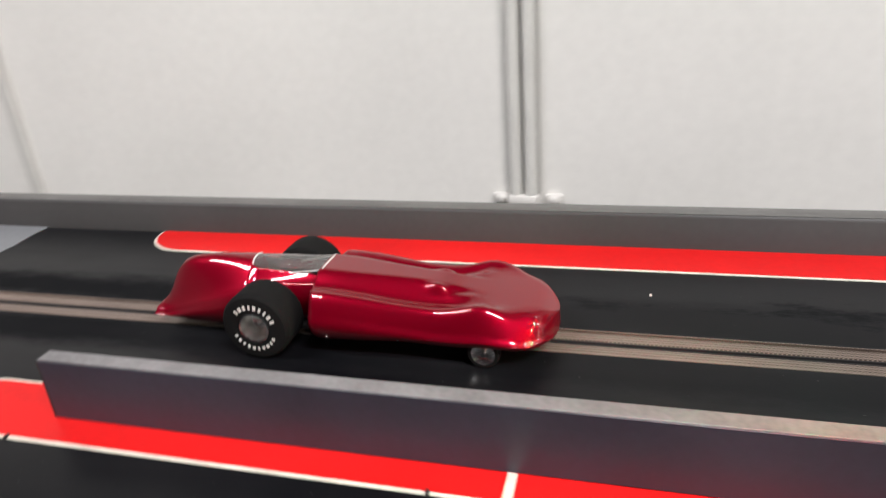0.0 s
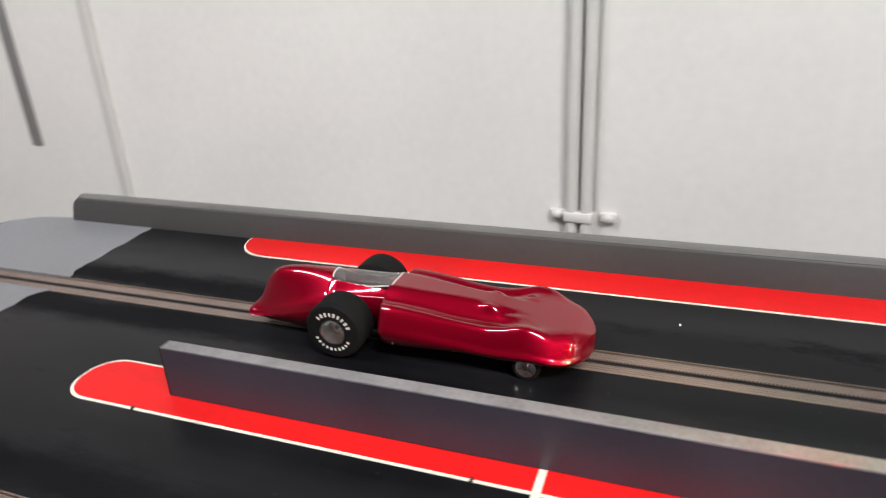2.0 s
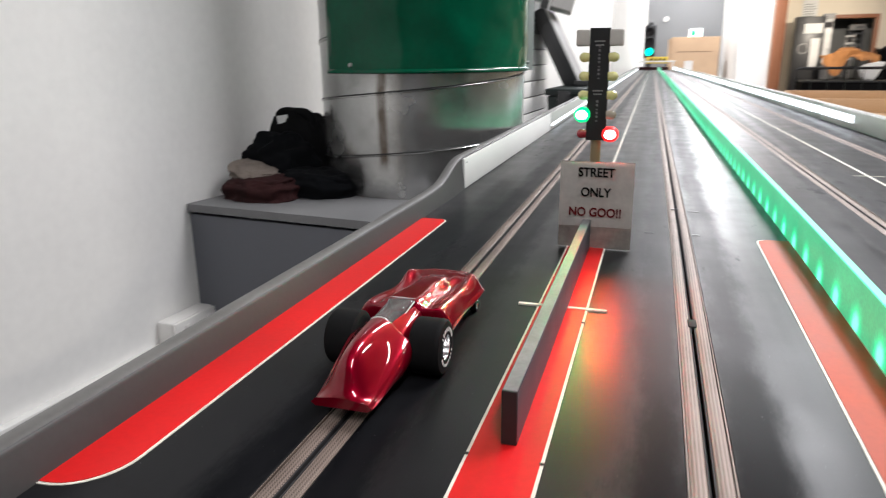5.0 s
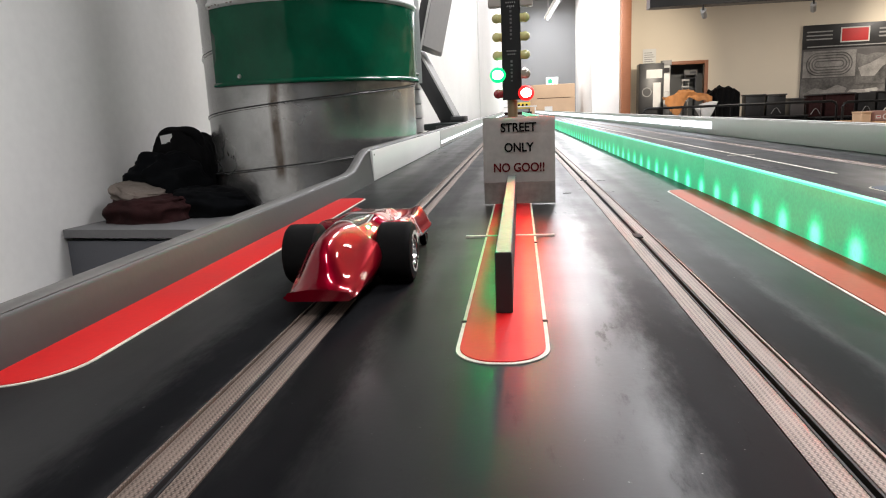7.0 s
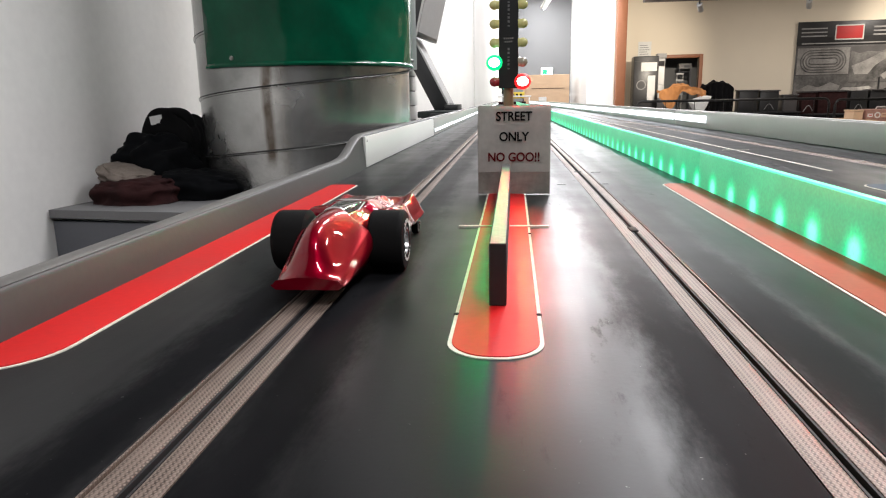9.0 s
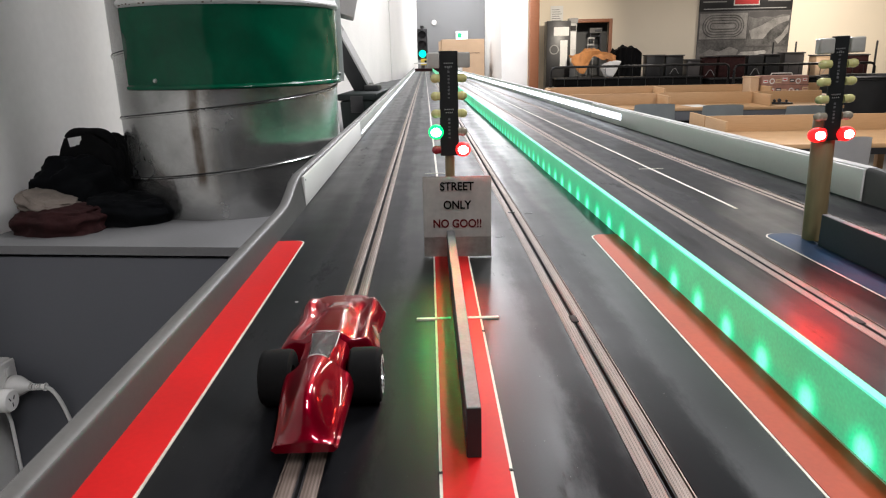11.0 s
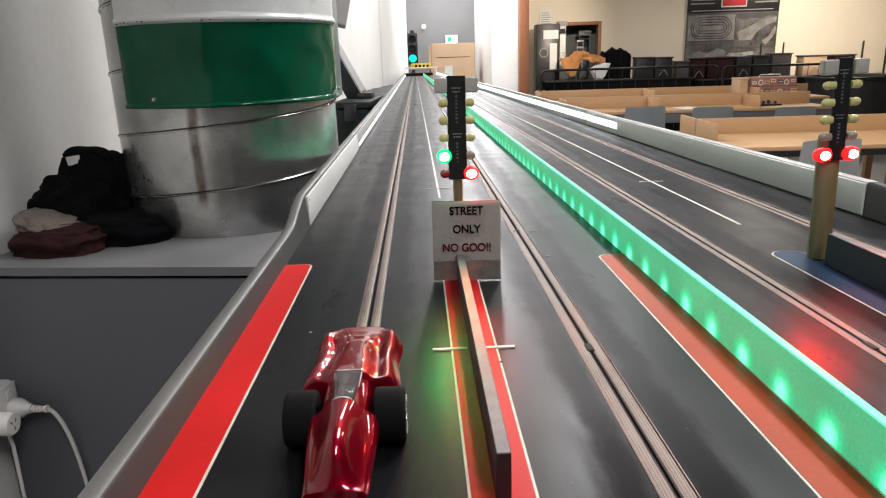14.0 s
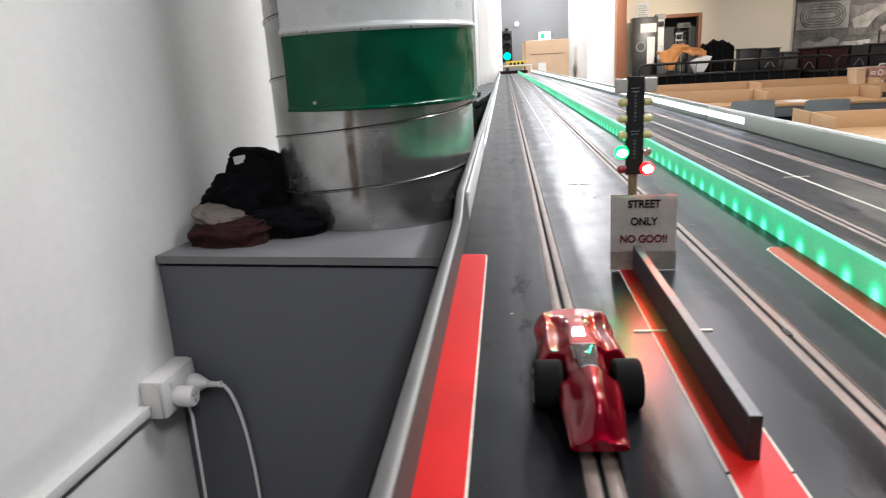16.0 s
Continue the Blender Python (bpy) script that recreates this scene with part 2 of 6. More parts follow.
def galvanised_material():
    """Spangled zinc sheet with one brown run of rust down its front."""
    m, t, b = nodes_of("galvanised_sheet")
    n, l = t.nodes.new, t.links.new
    co = n("ShaderNodeTexCoord")
    vo, ns = n("ShaderNodeTexVoronoi"), n("ShaderNodeTexNoise")
    vo.inputs["Scale"].default_value, ns.inputs["Scale"].default_value = 260, 9
    ns.inputs["Detail"].default_value = 6
    for k in (vo, ns):
        l(co.outputs["Object"], k.inputs["Vector"])
    hv = n("ShaderNodeSeparateColor")
    l(vo.outputs["Color"], hv.inputs[0])
    ad = n("ShaderNodeMath")
    ad.operation = "MULTIPLY_ADD"
    l(hv.outputs[0], ad.inputs[0])
    ad.inputs[1].default_value = 0.07
    l(ns.outputs["Fac"], ad.inputs[2])
    rp = n("ShaderNodeValToRGB")
    rp.color_ramp.elements[0].position, rp.color_ramp.elements[1].position = 0.35, 0.9
    rp.color_ramp.elements[0].color, rp.color_ramp.elements[1].color = (0.30, 0.30, 0.295, 1), (0.70, 0.70, 0.685, 1)
    l(ad.outputs[0], rp.inputs["Fac"])
    xyz = n("ShaderNodeSeparateXYZ")
    l(co.outputs["Object"], xyz.inputs[0])
    wob = n("ShaderNodeMath")
    wob.operation = "MULTIPLY_ADD"
    l(ns.outputs["Fac"], wob.inputs[0])
    wob.inputs[1].default_value = 0.014
    l(xyz.outputs["X"], wob.inputs[2])
    off = n("ShaderNodeMath")
    off.operation = "ADD"
    l(wob.outputs[0], off.inputs[0])
    off.inputs[1].default_value = 0.003
    ab = n("ShaderNodeMath")
    ab.operation = "ABSOLUTE"
    l(off.outputs[0], ab.inputs[0])
    st = n("ShaderNodeMapRange")
    st.inputs["From Min"].default_value, st.inputs["From Max"].default_value = 0.005, 0.013
    st.inputs["To Min"].default_value, st.inputs["To Max"].default_value = 0.9, 0.0
    l(ab.outputs[0], st.inputs["Value"])
    zlow = n("ShaderNodeMapRange")
    zlow.inputs["From Min"].default_value, zlow.inputs["From Max"].default_value = 0.05, 0.075
    l(xyz.outputs["Z"], zlow.inputs["Value"])
    front = n("ShaderNodeMath")
    front.operation = "LESS_THAN"
    l(xyz.outputs["Y"], front.inputs[0])
    front.inputs[1].default_value = 0
    run, fade = n("ShaderNodeTexNoise"), n("ShaderNodeMapRange")
    run.inputs["Scale"].default_value, run.inputs["Detail"].default_value = 38, 6
    l(co.outputs["Object"], run.inputs["Vector"])
    fade.inputs["From Min"].default_value, fade.inputs["From Max"].default_value = 0.32, 0.62
    fade.inputs["To Min"].default_value = 0.6
    l(run.outputs["Fac"], fade.inputs["Value"])
    uneven = n("ShaderNodeMath")
    uneven.operation = "MULTIPLY"
    l(st.outputs[0], uneven.inputs[0])
    l(fade.outputs[0], uneven.inputs[1])
    f1, f2 = n("ShaderNodeMath"), n("ShaderNodeMath")
    f1.operation = f2.operation = "MULTIPLY"
    l(uneven.outputs[0], f1.inputs[0])
    l(zlow.outputs[0], f1.inputs[1])
    l(f1.outputs[0], f2.inputs[0])
    l(front.outputs[0], f2.inputs[1])
    mx = n("ShaderNodeMix")
    mx.data_type = "RGBA"
    l(f2.outputs[0], mx.inputs[0])
    l(rp.outputs["Color"], mx.inputs[6])
    mx.inputs[7].default_value = (0.09, 0.065, 0.045, 1)
    l(mx.outputs[2], b.inputs["Base Color"])
    b.inputs["Metallic"].default_value = 0.9
    rr = n("ShaderNodeMapRange")
    rr.inputs["To Min"].default_value, rr.inputs["To Max"].default_value = 0.12, 0.36
    l(ns.outputs["Fac"], rr.inputs["Value"])
    l(rr.outputs[0], b.inputs["Roughness"])
    wave, fine, b1, b2 = n("ShaderNodeTexNoise"), n("ShaderNodeTexNoise"), n("ShaderNodeBump"), n("ShaderNodeBump")
    wave.inputs["Scale"].default_value, fine.inputs["Scale"].default_value = 9, 60
    wave.inputs["Detail"].default_value, fine.inputs["Detail"].default_value = 1, 3
    for k, bump, strength, depth in ((wave, b1, 0.5, 0.006), (fine, b2, 0.35, 0.0010)):
        l(co.outputs["Object"], k.inputs["Vector"])
        bump.inputs["Strength"].default_value, bump.inputs["Distance"].default_value = strength, depth
        l(k.outputs["Fac"], bump.inputs["Height"])
    l(b1.outputs["Normal"], b2.inputs["Normal"])
    l(b2.outputs["Normal"], b.inputs["Normal"])
    return m


def led_panel_material():
    """Milky acrylic lit green from a strip of diodes along its foot."""
    m, t, b = nodes_of("lit_green_acrylic")
    n, l = t.nodes.new, t.links.new
    co, xyz = n("ShaderNodeTexCoord"), n("ShaderNodeSeparateXYZ")
    l(co.outputs["Object"], xyz.inputs[0])
    sc = n("ShaderNodeMath")
    sc.operation = "MULTIPLY_ADD"
    l(xyz.outputs["Y"], sc.inputs[0])
    sc.inputs[1].default_value, sc.inputs[2].default_value = 1 / 0.0537, -0.282
    fr = n("ShaderNodeMath")
    fr.operation = "FRACT"
    l(sc.outputs[0], fr.inputs[0])
    ce = n("ShaderNodeMath")
    ce.operation = "SUBTRACT"
    l(fr.outputs[0], ce.inputs[0])
    ce.inputs[1].default_value = 0.5
    ym = n("ShaderNodeMath")
    ym.operation = "MULTIPLY"
    l(ce.outputs[0], ym.inputs[0])
    ym.inputs[1].default_value = 0.0537
    zo = n("ShaderNodeMath")
    zo.operation = "MULTIPLY_ADD"
    l(xyz.outputs["Z"], zo.inputs[0])
    zo.inputs[1].default_value, zo.inputs[2].default_value = 0.95, -0.0046
    cv = n("ShaderNodeCombineXYZ")
    l(ym.outputs[0], cv.inputs[0])
    l(zo.outputs[0], cv.inputs[1])
    ln = n("ShaderNodeVectorMath")
    ln.operation = "LENGTH"
    l(cv.outputs[0], ln.inputs[0])
    mr = n("ShaderNodeMapRange")
    mr.interpolation_type = "SMOOTHSTEP"
    mr.inputs["From Min"].default_value, mr.inputs["From Max"].default_value = 0.0, 0.0185
    mr.inputs["To Min"].default_value, mr.inputs["To Max"].default_value = 1.0, 0.0
    l(ln.outputs["Value"], mr.inputs["Value"])
    rp = n("ShaderNodeValToRGB")
    e = rp.color_ramp.elements
    e[0].position, e[0].color = 0.0, (0.030, 0.34, 0.150, 1)
    e[1].position, e[1].color = 0.9, (0.20, 1.0, 0.62, 1)
    k = e.new(0.45)
    k.color = (0.0, 0.60, 0.25, 1)
    # the sheet's milkiness is uneven, so the glow is mottled
    cl, sp = n("ShaderNodeTexNoise"), n("ShaderNodeTexNoise")
    cl.inputs["Scale"].default_value, sp.inputs["Scale"].default_value = 22, 420
    cl.inputs["Detail"].default_value, sp.inputs["Detail"].default_value = 3, 1
    sm = n("ShaderNodeMath")
    sm.operation = "ADD"
    es = n("ShaderNodeMapRange")
    es.inputs["From Min"].default_value, es.inputs["From Max"].default_value = 0.6, 1.4
    es.inputs["To Min"].default_value, es.inputs["To Max"].default_value = 1.02, 1.52
    for k in (cl, sp):
        l(co.outputs["Object"], k.inputs["Vector"])
    l(cl.outputs["Fac"], sm.inputs[0])
    l(sp.outputs["Fac"], sm.inputs[1])
    l(sm.outputs[0], es.inputs["Value"])
    l(es.outputs[0], b.inputs["Emission Strength"])
    l(mr.outputs[0], rp.inputs["Fac"])
    l(rp.outputs["Color"], b.inputs["Emission Color"])
    b.inputs["Base Color"].default_value = (0.15, 0.17, 0.13, 1)
    b.inputs["Roughness"].default_value = 0.4
    return m


M = {}
M["wall"] = mat("white_wall_paint", (0.79, 0.775, 0.745), 0.6, var=0.06, scale=2.2, fine=60, bump=0.08)
M["ceiling"] = mat("ceiling_paint", (0.13, 0.13, 0.13), 0.8, var=0.04, scale=1.0, bump=0.05)
M["floor"] = mat("floor_lino", (0.16, 0.155, 0.15), 0.45, var=0.2, scale=2.0, bump=0.05)
M["beige"] = mat("beige_wall_paint", (0.70, 0.62, 0.50), 0.65, var=0.05, scale=0.8, bump=0.05)
M["greywall"] = mat("grey_wall_paint", (0.20, 0.205, 0.21), 0.65, var=0.06, scale=0.8, bump=0.05)
M["track"] = track_material()
M["platform"] = mat("grey_platform_paint", (0.15, 0.155, 0.165), 0.5, var=0.12, scale=9, fine=220, bump=0.06)
M["rim"] = mat("grey_rim_paint", (0.046, 0.0445, 0.0445), 0.5, spec=0.32, var=0.14, scale=10, fine=240, bump=0.08)
M["rimtop"] = mat("pale_rim_edge", (0.10, 0.097, 0.092), 0.45, var=0.2, scale=14, fine=260, bump=0.1)
M["railgrey"] = mat("pale_grey_rail_paint", (0.42, 0.415, 0.405), 0.32, var=0.08, scale=6, fine=200, bump=0.05)
M["plate"] = mat("brushed_plate", (0.48, 0.47, 0.46), 0.28, metal=0.6, var=0.06, scale=10, bump=0.03)
M["paleplate"] = mat("pale_metal_plate", (0.72, 0.71, 0.69), 0.34, metal=0.1, var=0.04, scale=5, bump=0.02, rvar=0.05)
M["red"] = mat("red_marking_paint", (0.52, 0.008, 0.008), 0.45, spec=0.2, var=0.12, scale=14, fine=300, bump=0.08, dist=0.0003)
M["blue"] = mat("blue_marking_paint", (0.010, 0.033, 0.076), 0.42, spec=0.2, var=0.12, scale=14, fine=300, bump=0.08, dist=0.0003)
M["white"] = mat("white_line_paint", (0.62, 0.59, 0.51), 0.5, var=0.22, scale=60, fine=300, bump=0.05)
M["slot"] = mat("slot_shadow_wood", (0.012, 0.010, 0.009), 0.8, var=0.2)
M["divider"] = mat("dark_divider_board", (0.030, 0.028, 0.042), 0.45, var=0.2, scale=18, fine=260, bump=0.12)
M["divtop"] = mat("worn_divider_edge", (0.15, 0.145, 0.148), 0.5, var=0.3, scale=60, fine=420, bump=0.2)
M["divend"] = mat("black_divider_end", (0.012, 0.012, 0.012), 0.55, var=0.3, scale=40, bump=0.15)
M["braid"] = braid_material()
M["zinc"] = galvanised_material()
M["led"] = led_panel_material()
M["ledtop"] = glow("lit_green_edge", (0.16, 1.0, 0.60), 1.15, 0.1)
# red paint shifted to orange: the lit wall's green glow is in this colour
M["red_glow_tint"] = mat("red_paint_glow_tint", (0.38, 0.046, 0.015), 0.45, spec=0.18, var=0.16, scale=14, fine=300, bump=0.08, dist=0.0003)
M["ledwhite"] = glow("lit_white_strip", (0.9, 0.96, 1.0), 2.6)
M["drumgreen"] = mat("green_drum_enamel", (0.0010, 0.066, 0.032), 0.22, spec=0.10, var=0.18, scale=9, fine=90, bump=0.03, coat=0.30, dent=0.026)
M["rust"] = mat("brown_rust", (0.075, 0.045, 0.026), 0.85, var=0.4, scale=90, bump=0.2)
M["drumwhite"] = mat("white_drum_enamel", (0.55, 0.56, 0.55), 0.3, var=0.12, scale=8, bump=0.04, coat=0.2, dent=0.008)
M["shelftop"] = mat("worn_grey_shelf_top", (0.15, 0.149, 0.151), 0.6, var=0.12, scale=7, bump=0.06)
M["shelffront"] = mat("slate_grey_panel", (0.098, 0.101, 0.113), 0.5, spec=0.35, var=0.06, scale=3, bump=0.04)
M["cloth_black"] = mat("black_fleece", (0.003, 0.003, 0.0033), 0.95, spec=0.15, var=0.4, scale=20, fine=400, bump=0.4)
M["cloth_navy"] = mat("navy_knit", (0.0014, 0.0018, 0.0026), 0.95, spec=0.15, var=0.35, scale=20, fine=400, bump=0.4)
M["cloth_brown"] = mat("brown_lining", (0.026, 0.009, 0.009), 0.85, var=0.5, scale=24, fine=300, bump=0.3, spec=0.15)
M["cloth_tan"] = mat("tan_canvas", (0.165, 0.138, 0.118), 0.9, var=0.3, scale=30, fine=400, bump=0.3, spec=0.15)
M["paper"] = mat("white_paper", (0.66, 0.655, 0.64), 0.75, var=0.05, scale=20, bump=0.02)
M["signplate"] = mat("sheet_steel_sign", (0.40, 0.38, 0.355), 0.36, metal=0.75, var=0.28, scale=22, bump=0.04)
M["signpaper"] = mat("soiled_paper", (0.60, 0.565, 0.53), 0.6, var=0.16, scale=28, fine=200, bump=0.03)
M["ink"] = mat("black_ink", (0.006, 0.006, 0.006), 0.8, var=0.2, spec=0.1)
M["inkred"] = mat("faded_red_ink", (0.11, 0.012, 0.014), 0.8, var=0.2, spec=0.1)
M["pcb"] = mat("black_circuit_board", (0.006, 0.007, 0.007), 0.45, var=0.3, scale=60, bump=0.1)
M["solder"] = mat("tin_solder", (0.55, 0.55, 0.52), 0.35, metal=0.9, var=0.2, scale=80)
M["dowel"] = mat("olive_wooden_post", (0.17, 0.125, 0.06), 0.45, var=0.25, scale=25, stretch=(1, 1, 0.2), bump=0.1)
M["rubber"] = mat("black_rubber", (0.0045, 0.0045, 0.0045), 0.85, spec=0.15, var=0.3, scale=40, fine=300, bump=0.2)
M["alloy"] = mat("turned_aluminium", (0.75, 0.75, 0.74), 0.22, metal=1.0, var=0.06, scale=60)
M["chrome"] = mat("bright_wire", (0.8, 0.8, 0.8), 0.15, metal=1.0, var=0.05)
M["candy"] = mat("candy_red_lacquer", (0.17, 0.0003, 0.009), 0.36, metal=0.5, var=0.06, scale=25, fine=900, bump=0.0, coat=1.0, rvar=0.03, spec=0.15)
M["candy"].node_tree.nodes["Principled BSDF"].inputs["Specular Tint"].default_value = (1.0, 0.03, 0.06, 1)
M["canopyrim"] = mat("clear_plastic_rim", (0.48, 0.46, 0.45), 0.2, var=0.1, coat=0.5)
M["dark"] = mat("dark_interior", (0.012, 0.010, 0.011), 0.7, var=0.2)
M["plastic_white"] = mat("white_plastic", (0.72, 0.70, 0.67), 0.4, var=0.05, scale=20, bump=0.02)
M["pipe"] = mat("painted_conduit", (0.66, 0.65, 0.62), 0.45, var=0.06, scale=12, bump=0.03)
M["tape"] = mat("grey_cloth_tape", (0.24, 0.235, 0.23), 0.6, var=0.1, scale=30)
M["plywood"] = wood("plywood", (0.50, 0.33, 0.15), (0.38, 0.22, 0.09), 5)
M["pine"] = wood("pine_board", (0.43, 0.265, 0.135), (0.34, 0.20, 0.095), 6)
M["jarrah"] = wood("red_brown_timber", (0.30, 0.115, 0.05), (0.18, 0.06, 0.025), 6)
M["cardboard"] = mat("brown_cardboard", (0.52, 0.36, 0.23), 0.8, var=0.08, scale=5, bump=0.05)
M["black"] = mat("black_plastic", (0.015, 0.015, 0.016), 0.4, var=0.25, scale=8)
M["blacksteel"] = mat("black_steel_tube", (0.012, 0.012, 0.012), 0.4, metal=0.3, var=0.2)
M["chairgrey"] = mat("blue_grey_plastic", (0.27, 0.30, 0.31), 0.45, var=0.1, scale=8, bump=0.04)
M["chairpale"] = mat("pale_grey_plastic", (0.42, 0.42, 0.425), 0.4, var=0.08, scale=8, bump=0.03)
M["tub"] = mat("dark_green_tub_plastic", (0.010, 0.015, 0.014), 0.5, var=0.2, scale=8, spec=0.25)
M["orange"] = mat("orange_brown_fabric", (0.46, 0.20, 0.065), 0.8, var=0.25, scale=6, bump=0.2)
M["redbox"] = mat("red_brown_carton", (0.30, 0.15, 0.115), 0.6, var=0.2, scale=9)
M["poster"] = mat("poster_dark", (0.055, 0.05, 0.05), 0.45, var=0.3, scale=4)
M["photo"] = mat("poster_photo_grey", (0.08, 0.076, 0.073), 0.45, var=0.95, scale=3.5, fine=30)
M["photopale"] = mat("poster_photo_pale", (0.20, 0.19, 0.18), 0.45, var=0.45, scale=7, fine=60)
M["photolight"] = mat("poster_photo_light", (0.34, 0.325, 0.31), 0.45, var=0.5, scale=12, fine=70)
M["inkpale"] = mat("pale_print", (0.6, 0.58, 0.55), 0.6, var=0.05)
M["inkbright"] = mat("red_print", (0.5, 0.03, 0.03), 0.6, var=0.05)
M["yellow"] = mat("yellow_sign_paint", (0.50, 0.36, 0.03), 0.5, var=0.08)
M["green_on"] = glow("lit_green_lamp", (0.0, 0.9, 0.20), 1.5)
M["red_on"] = glow("lit_red_lamp", (1.0, 0.012, 0.012), 1.8)
M["green_core"] = glow("green_diode_core", (0.50, 1.0, 0.78), 9.0)
M["red_core"] = glow("red_diode_core", (1.0, 0.66, 0.60), 9.0)
M["aqua_on"] = glow("lit_signal_green", (0.0, 0.8, 0.55), 2.0)
M["exit_green"] = glow("exit_pictogram_green", (0.02, 0.5, 0.2), 1.2)
M["exit_on"] = glow("lit_exit_panel", (0.80, 1.0, 0.93), 2.5)
M["amber_off"] = mat("amber_lens", (0.56, 0.53, 0.22), 0.18, var=0.1, coat=0.6)
M["orange_off"] = mat("dim_orange_lens", (0.30, 0.02, 0.03), 0.2, var=0.1, coat=0.6)
M["green_off"] = mat("green_lens", (0.30, 0.26, 0.20), 0.18, var=0.1, coat=0.6)
M["clear_off"] = mat("milky_lens", (0.42, 0.40, 0.36), 0.2, var=0.1, coat=0.5)
M["canopy"] = glass("clear_canopy_plastic", (0.62, 0.60, 0.59), 0.05)


# ---------------------------------------------------------------- building blocks
def link(name, bm, material, smooth=38):
    me = bpy.data.meshes.new(name)
    bm.normal_update()
    bm.to_mesh(me)
    bm.free()
    me.materials.append(material)
    if smooth:
        me.shade_smooth()
        me.set_sharp_from_angle(angle=radians(smooth))
    return new(name, me)


def part(name, bm, material, parent, label="", smooth=38):
    ob = link(name, bm, material, smooth)
    ob.parent = parent
    if label:
        ob["label"] = label
    return ob


def thing(name, label, category, m=None, group="", kind=""):
    ob = new(name)
    ob.empty_display_size = 0.02
    if m is not None:
        ob.matrix_world = m
    return tagged(ob, label, category, group, kind)


def solid(name, bm, material, label, category, group="", kind="", m=None, smooth=38):
    ob = link(name, bm, material, smooth)
    if m is not None:
        ob.matrix_world = m
    return tagged(ob, label, category, group, kind)


def box(x0, x1, y0, y1, z0, z1, bevel=0.0, bm=None, seg=2):
    bm = bm or bmesh.new()
    vs = bmesh.ops.create_cube(bm, size=1)["verts"]
    for v in vs:
        v.co = (x0 + (v.co.x + 0.5) * (x1 - x0), y0 + (v.co.y + 0.5) * (y1 - y0), z0 + (v.co.z + 0.5) * (z1 - z0))
    if bevel:
        es = {e for v in vs for e in v.link_edges}
        bmesh.ops.bevel(bm, geom=list(es), offset=bevel, segments=seg, affect="EDGES", profile=0.5)
    return bm


def prism(points, z0, z1, bm=None, bevel=0.0):
    """An upright prism over an outline in the plan."""
    bm = bm or bmesh.new()
    lo = [bm.verts.new((x, y, z0)) for x, y in points]
    hi = [bm.verts.new((x, y, z1)) for x, y in points]
    k = len(points)
    area = sum(points[i][0] * points[(i + 1) % k][1] - points[(i + 1) % k][0] * points[i][1] for i in range(k))
    if area < 0:
        lo.reverse(), hi.reverse()
    bm.faces.new(hi)
    bm.faces.new(lo[::-1])
    for i in range(k):
        bm.faces.new((lo[i], lo[(i + 1) % k], hi[(i + 1) % k], hi[i]))
    return bm


def cyl(p0, p1, r, n=20, r2=None, bm=None):
    bm = bm or bmesh.new()
    p0, p1 = Vector(p0), Vector(p1)
    q = (p1 - p0).to_track_quat("Z", "Y").to_matrix().to_4x4()
    m = Matrix.Translation((p0 + p1) / 2) @ q
    bmesh.ops.create_cone(bm, cap_ends=True, segments=n, radius1=r, radius2=r if r2 is None else r2, depth=(p1 - p0).length, matrix=m)
    return bm


def sweep(pts, r, n=10, bm=None):
    """A round bar along a line of points."""
    bm = bm or bmesh.new()
    pts = [Vector(p) for p in pts]
    rings = []
    up = Vector((0.13, 0.31, 0.94))
    for i, p in enumerate(pts):
        d = (pts[min(i + 1, len(pts) - 1)] - pts[max(i - 1, 0)]).normalized()
        s = d.cross(up)
        if s.length < 0.05:
            s = d.cross(Vector((1, 0, 0)))
        s.normalize()
        u = s.cross(d)
        rings.append([bm.verts.new(p + r * (math.cos(a) * s + math.sin(a) * u)) for a in (2 * math.pi * j / n for j in range(n))])
    for a, b in zip(rings, rings[1:]):
        for j in range(n):
            bm.faces.new((a[j], a[(j + 1) % n], b[(j + 1) % n], b[j]))
    bm.faces.new(rings[0][::-1])
    bm.faces.new(rings[-1])
    bmesh.ops.recalc_face_normals(bm, faces=bm.faces)
    return bm


def lathe(profile, n=40, m=None, bm=None, a0=0.0, a1=360.0):
    """Turns a profile of (radius, z) round z."""
    bm = bm or bmesh.new()
    full = a1 - a0 >= 360
    k = n if full else n + 1
    rings = []
    for i in range(k):
        a = radians(a0 + (a1 - a0) * i / n)
        rings.append([bm.verts.new((r * math.cos(a), r * math.sin(a), z)) for r, z in profile])
    for i in range(n):
        a, b = rings[i], rings[(i + 1) % k]
        for j in range(len(profile) - 1):
            bm.faces.new((a[j], b[j], b[j + 1], a[j + 1]))
    bmesh.ops.remove_doubles(bm, verts=bm.verts, dist=1e-6)
    bmesh.ops.recalc_face_normals(bm, faces=bm.faces)
    if m is not None:
        bm.transform(m)
    return bm


def ball(centre, r, bm=None, stretch=(1, 1, 1), u=16, v=10):
    bm = bm or bmesh.new()
    bmesh.ops.create_uvsphere(bm, u_segments=u, v_segments=v, radius=r, matrix=Matrix.Translation(centre) @ Matrix.Diagonal((*stretch, 1)))
    return bm


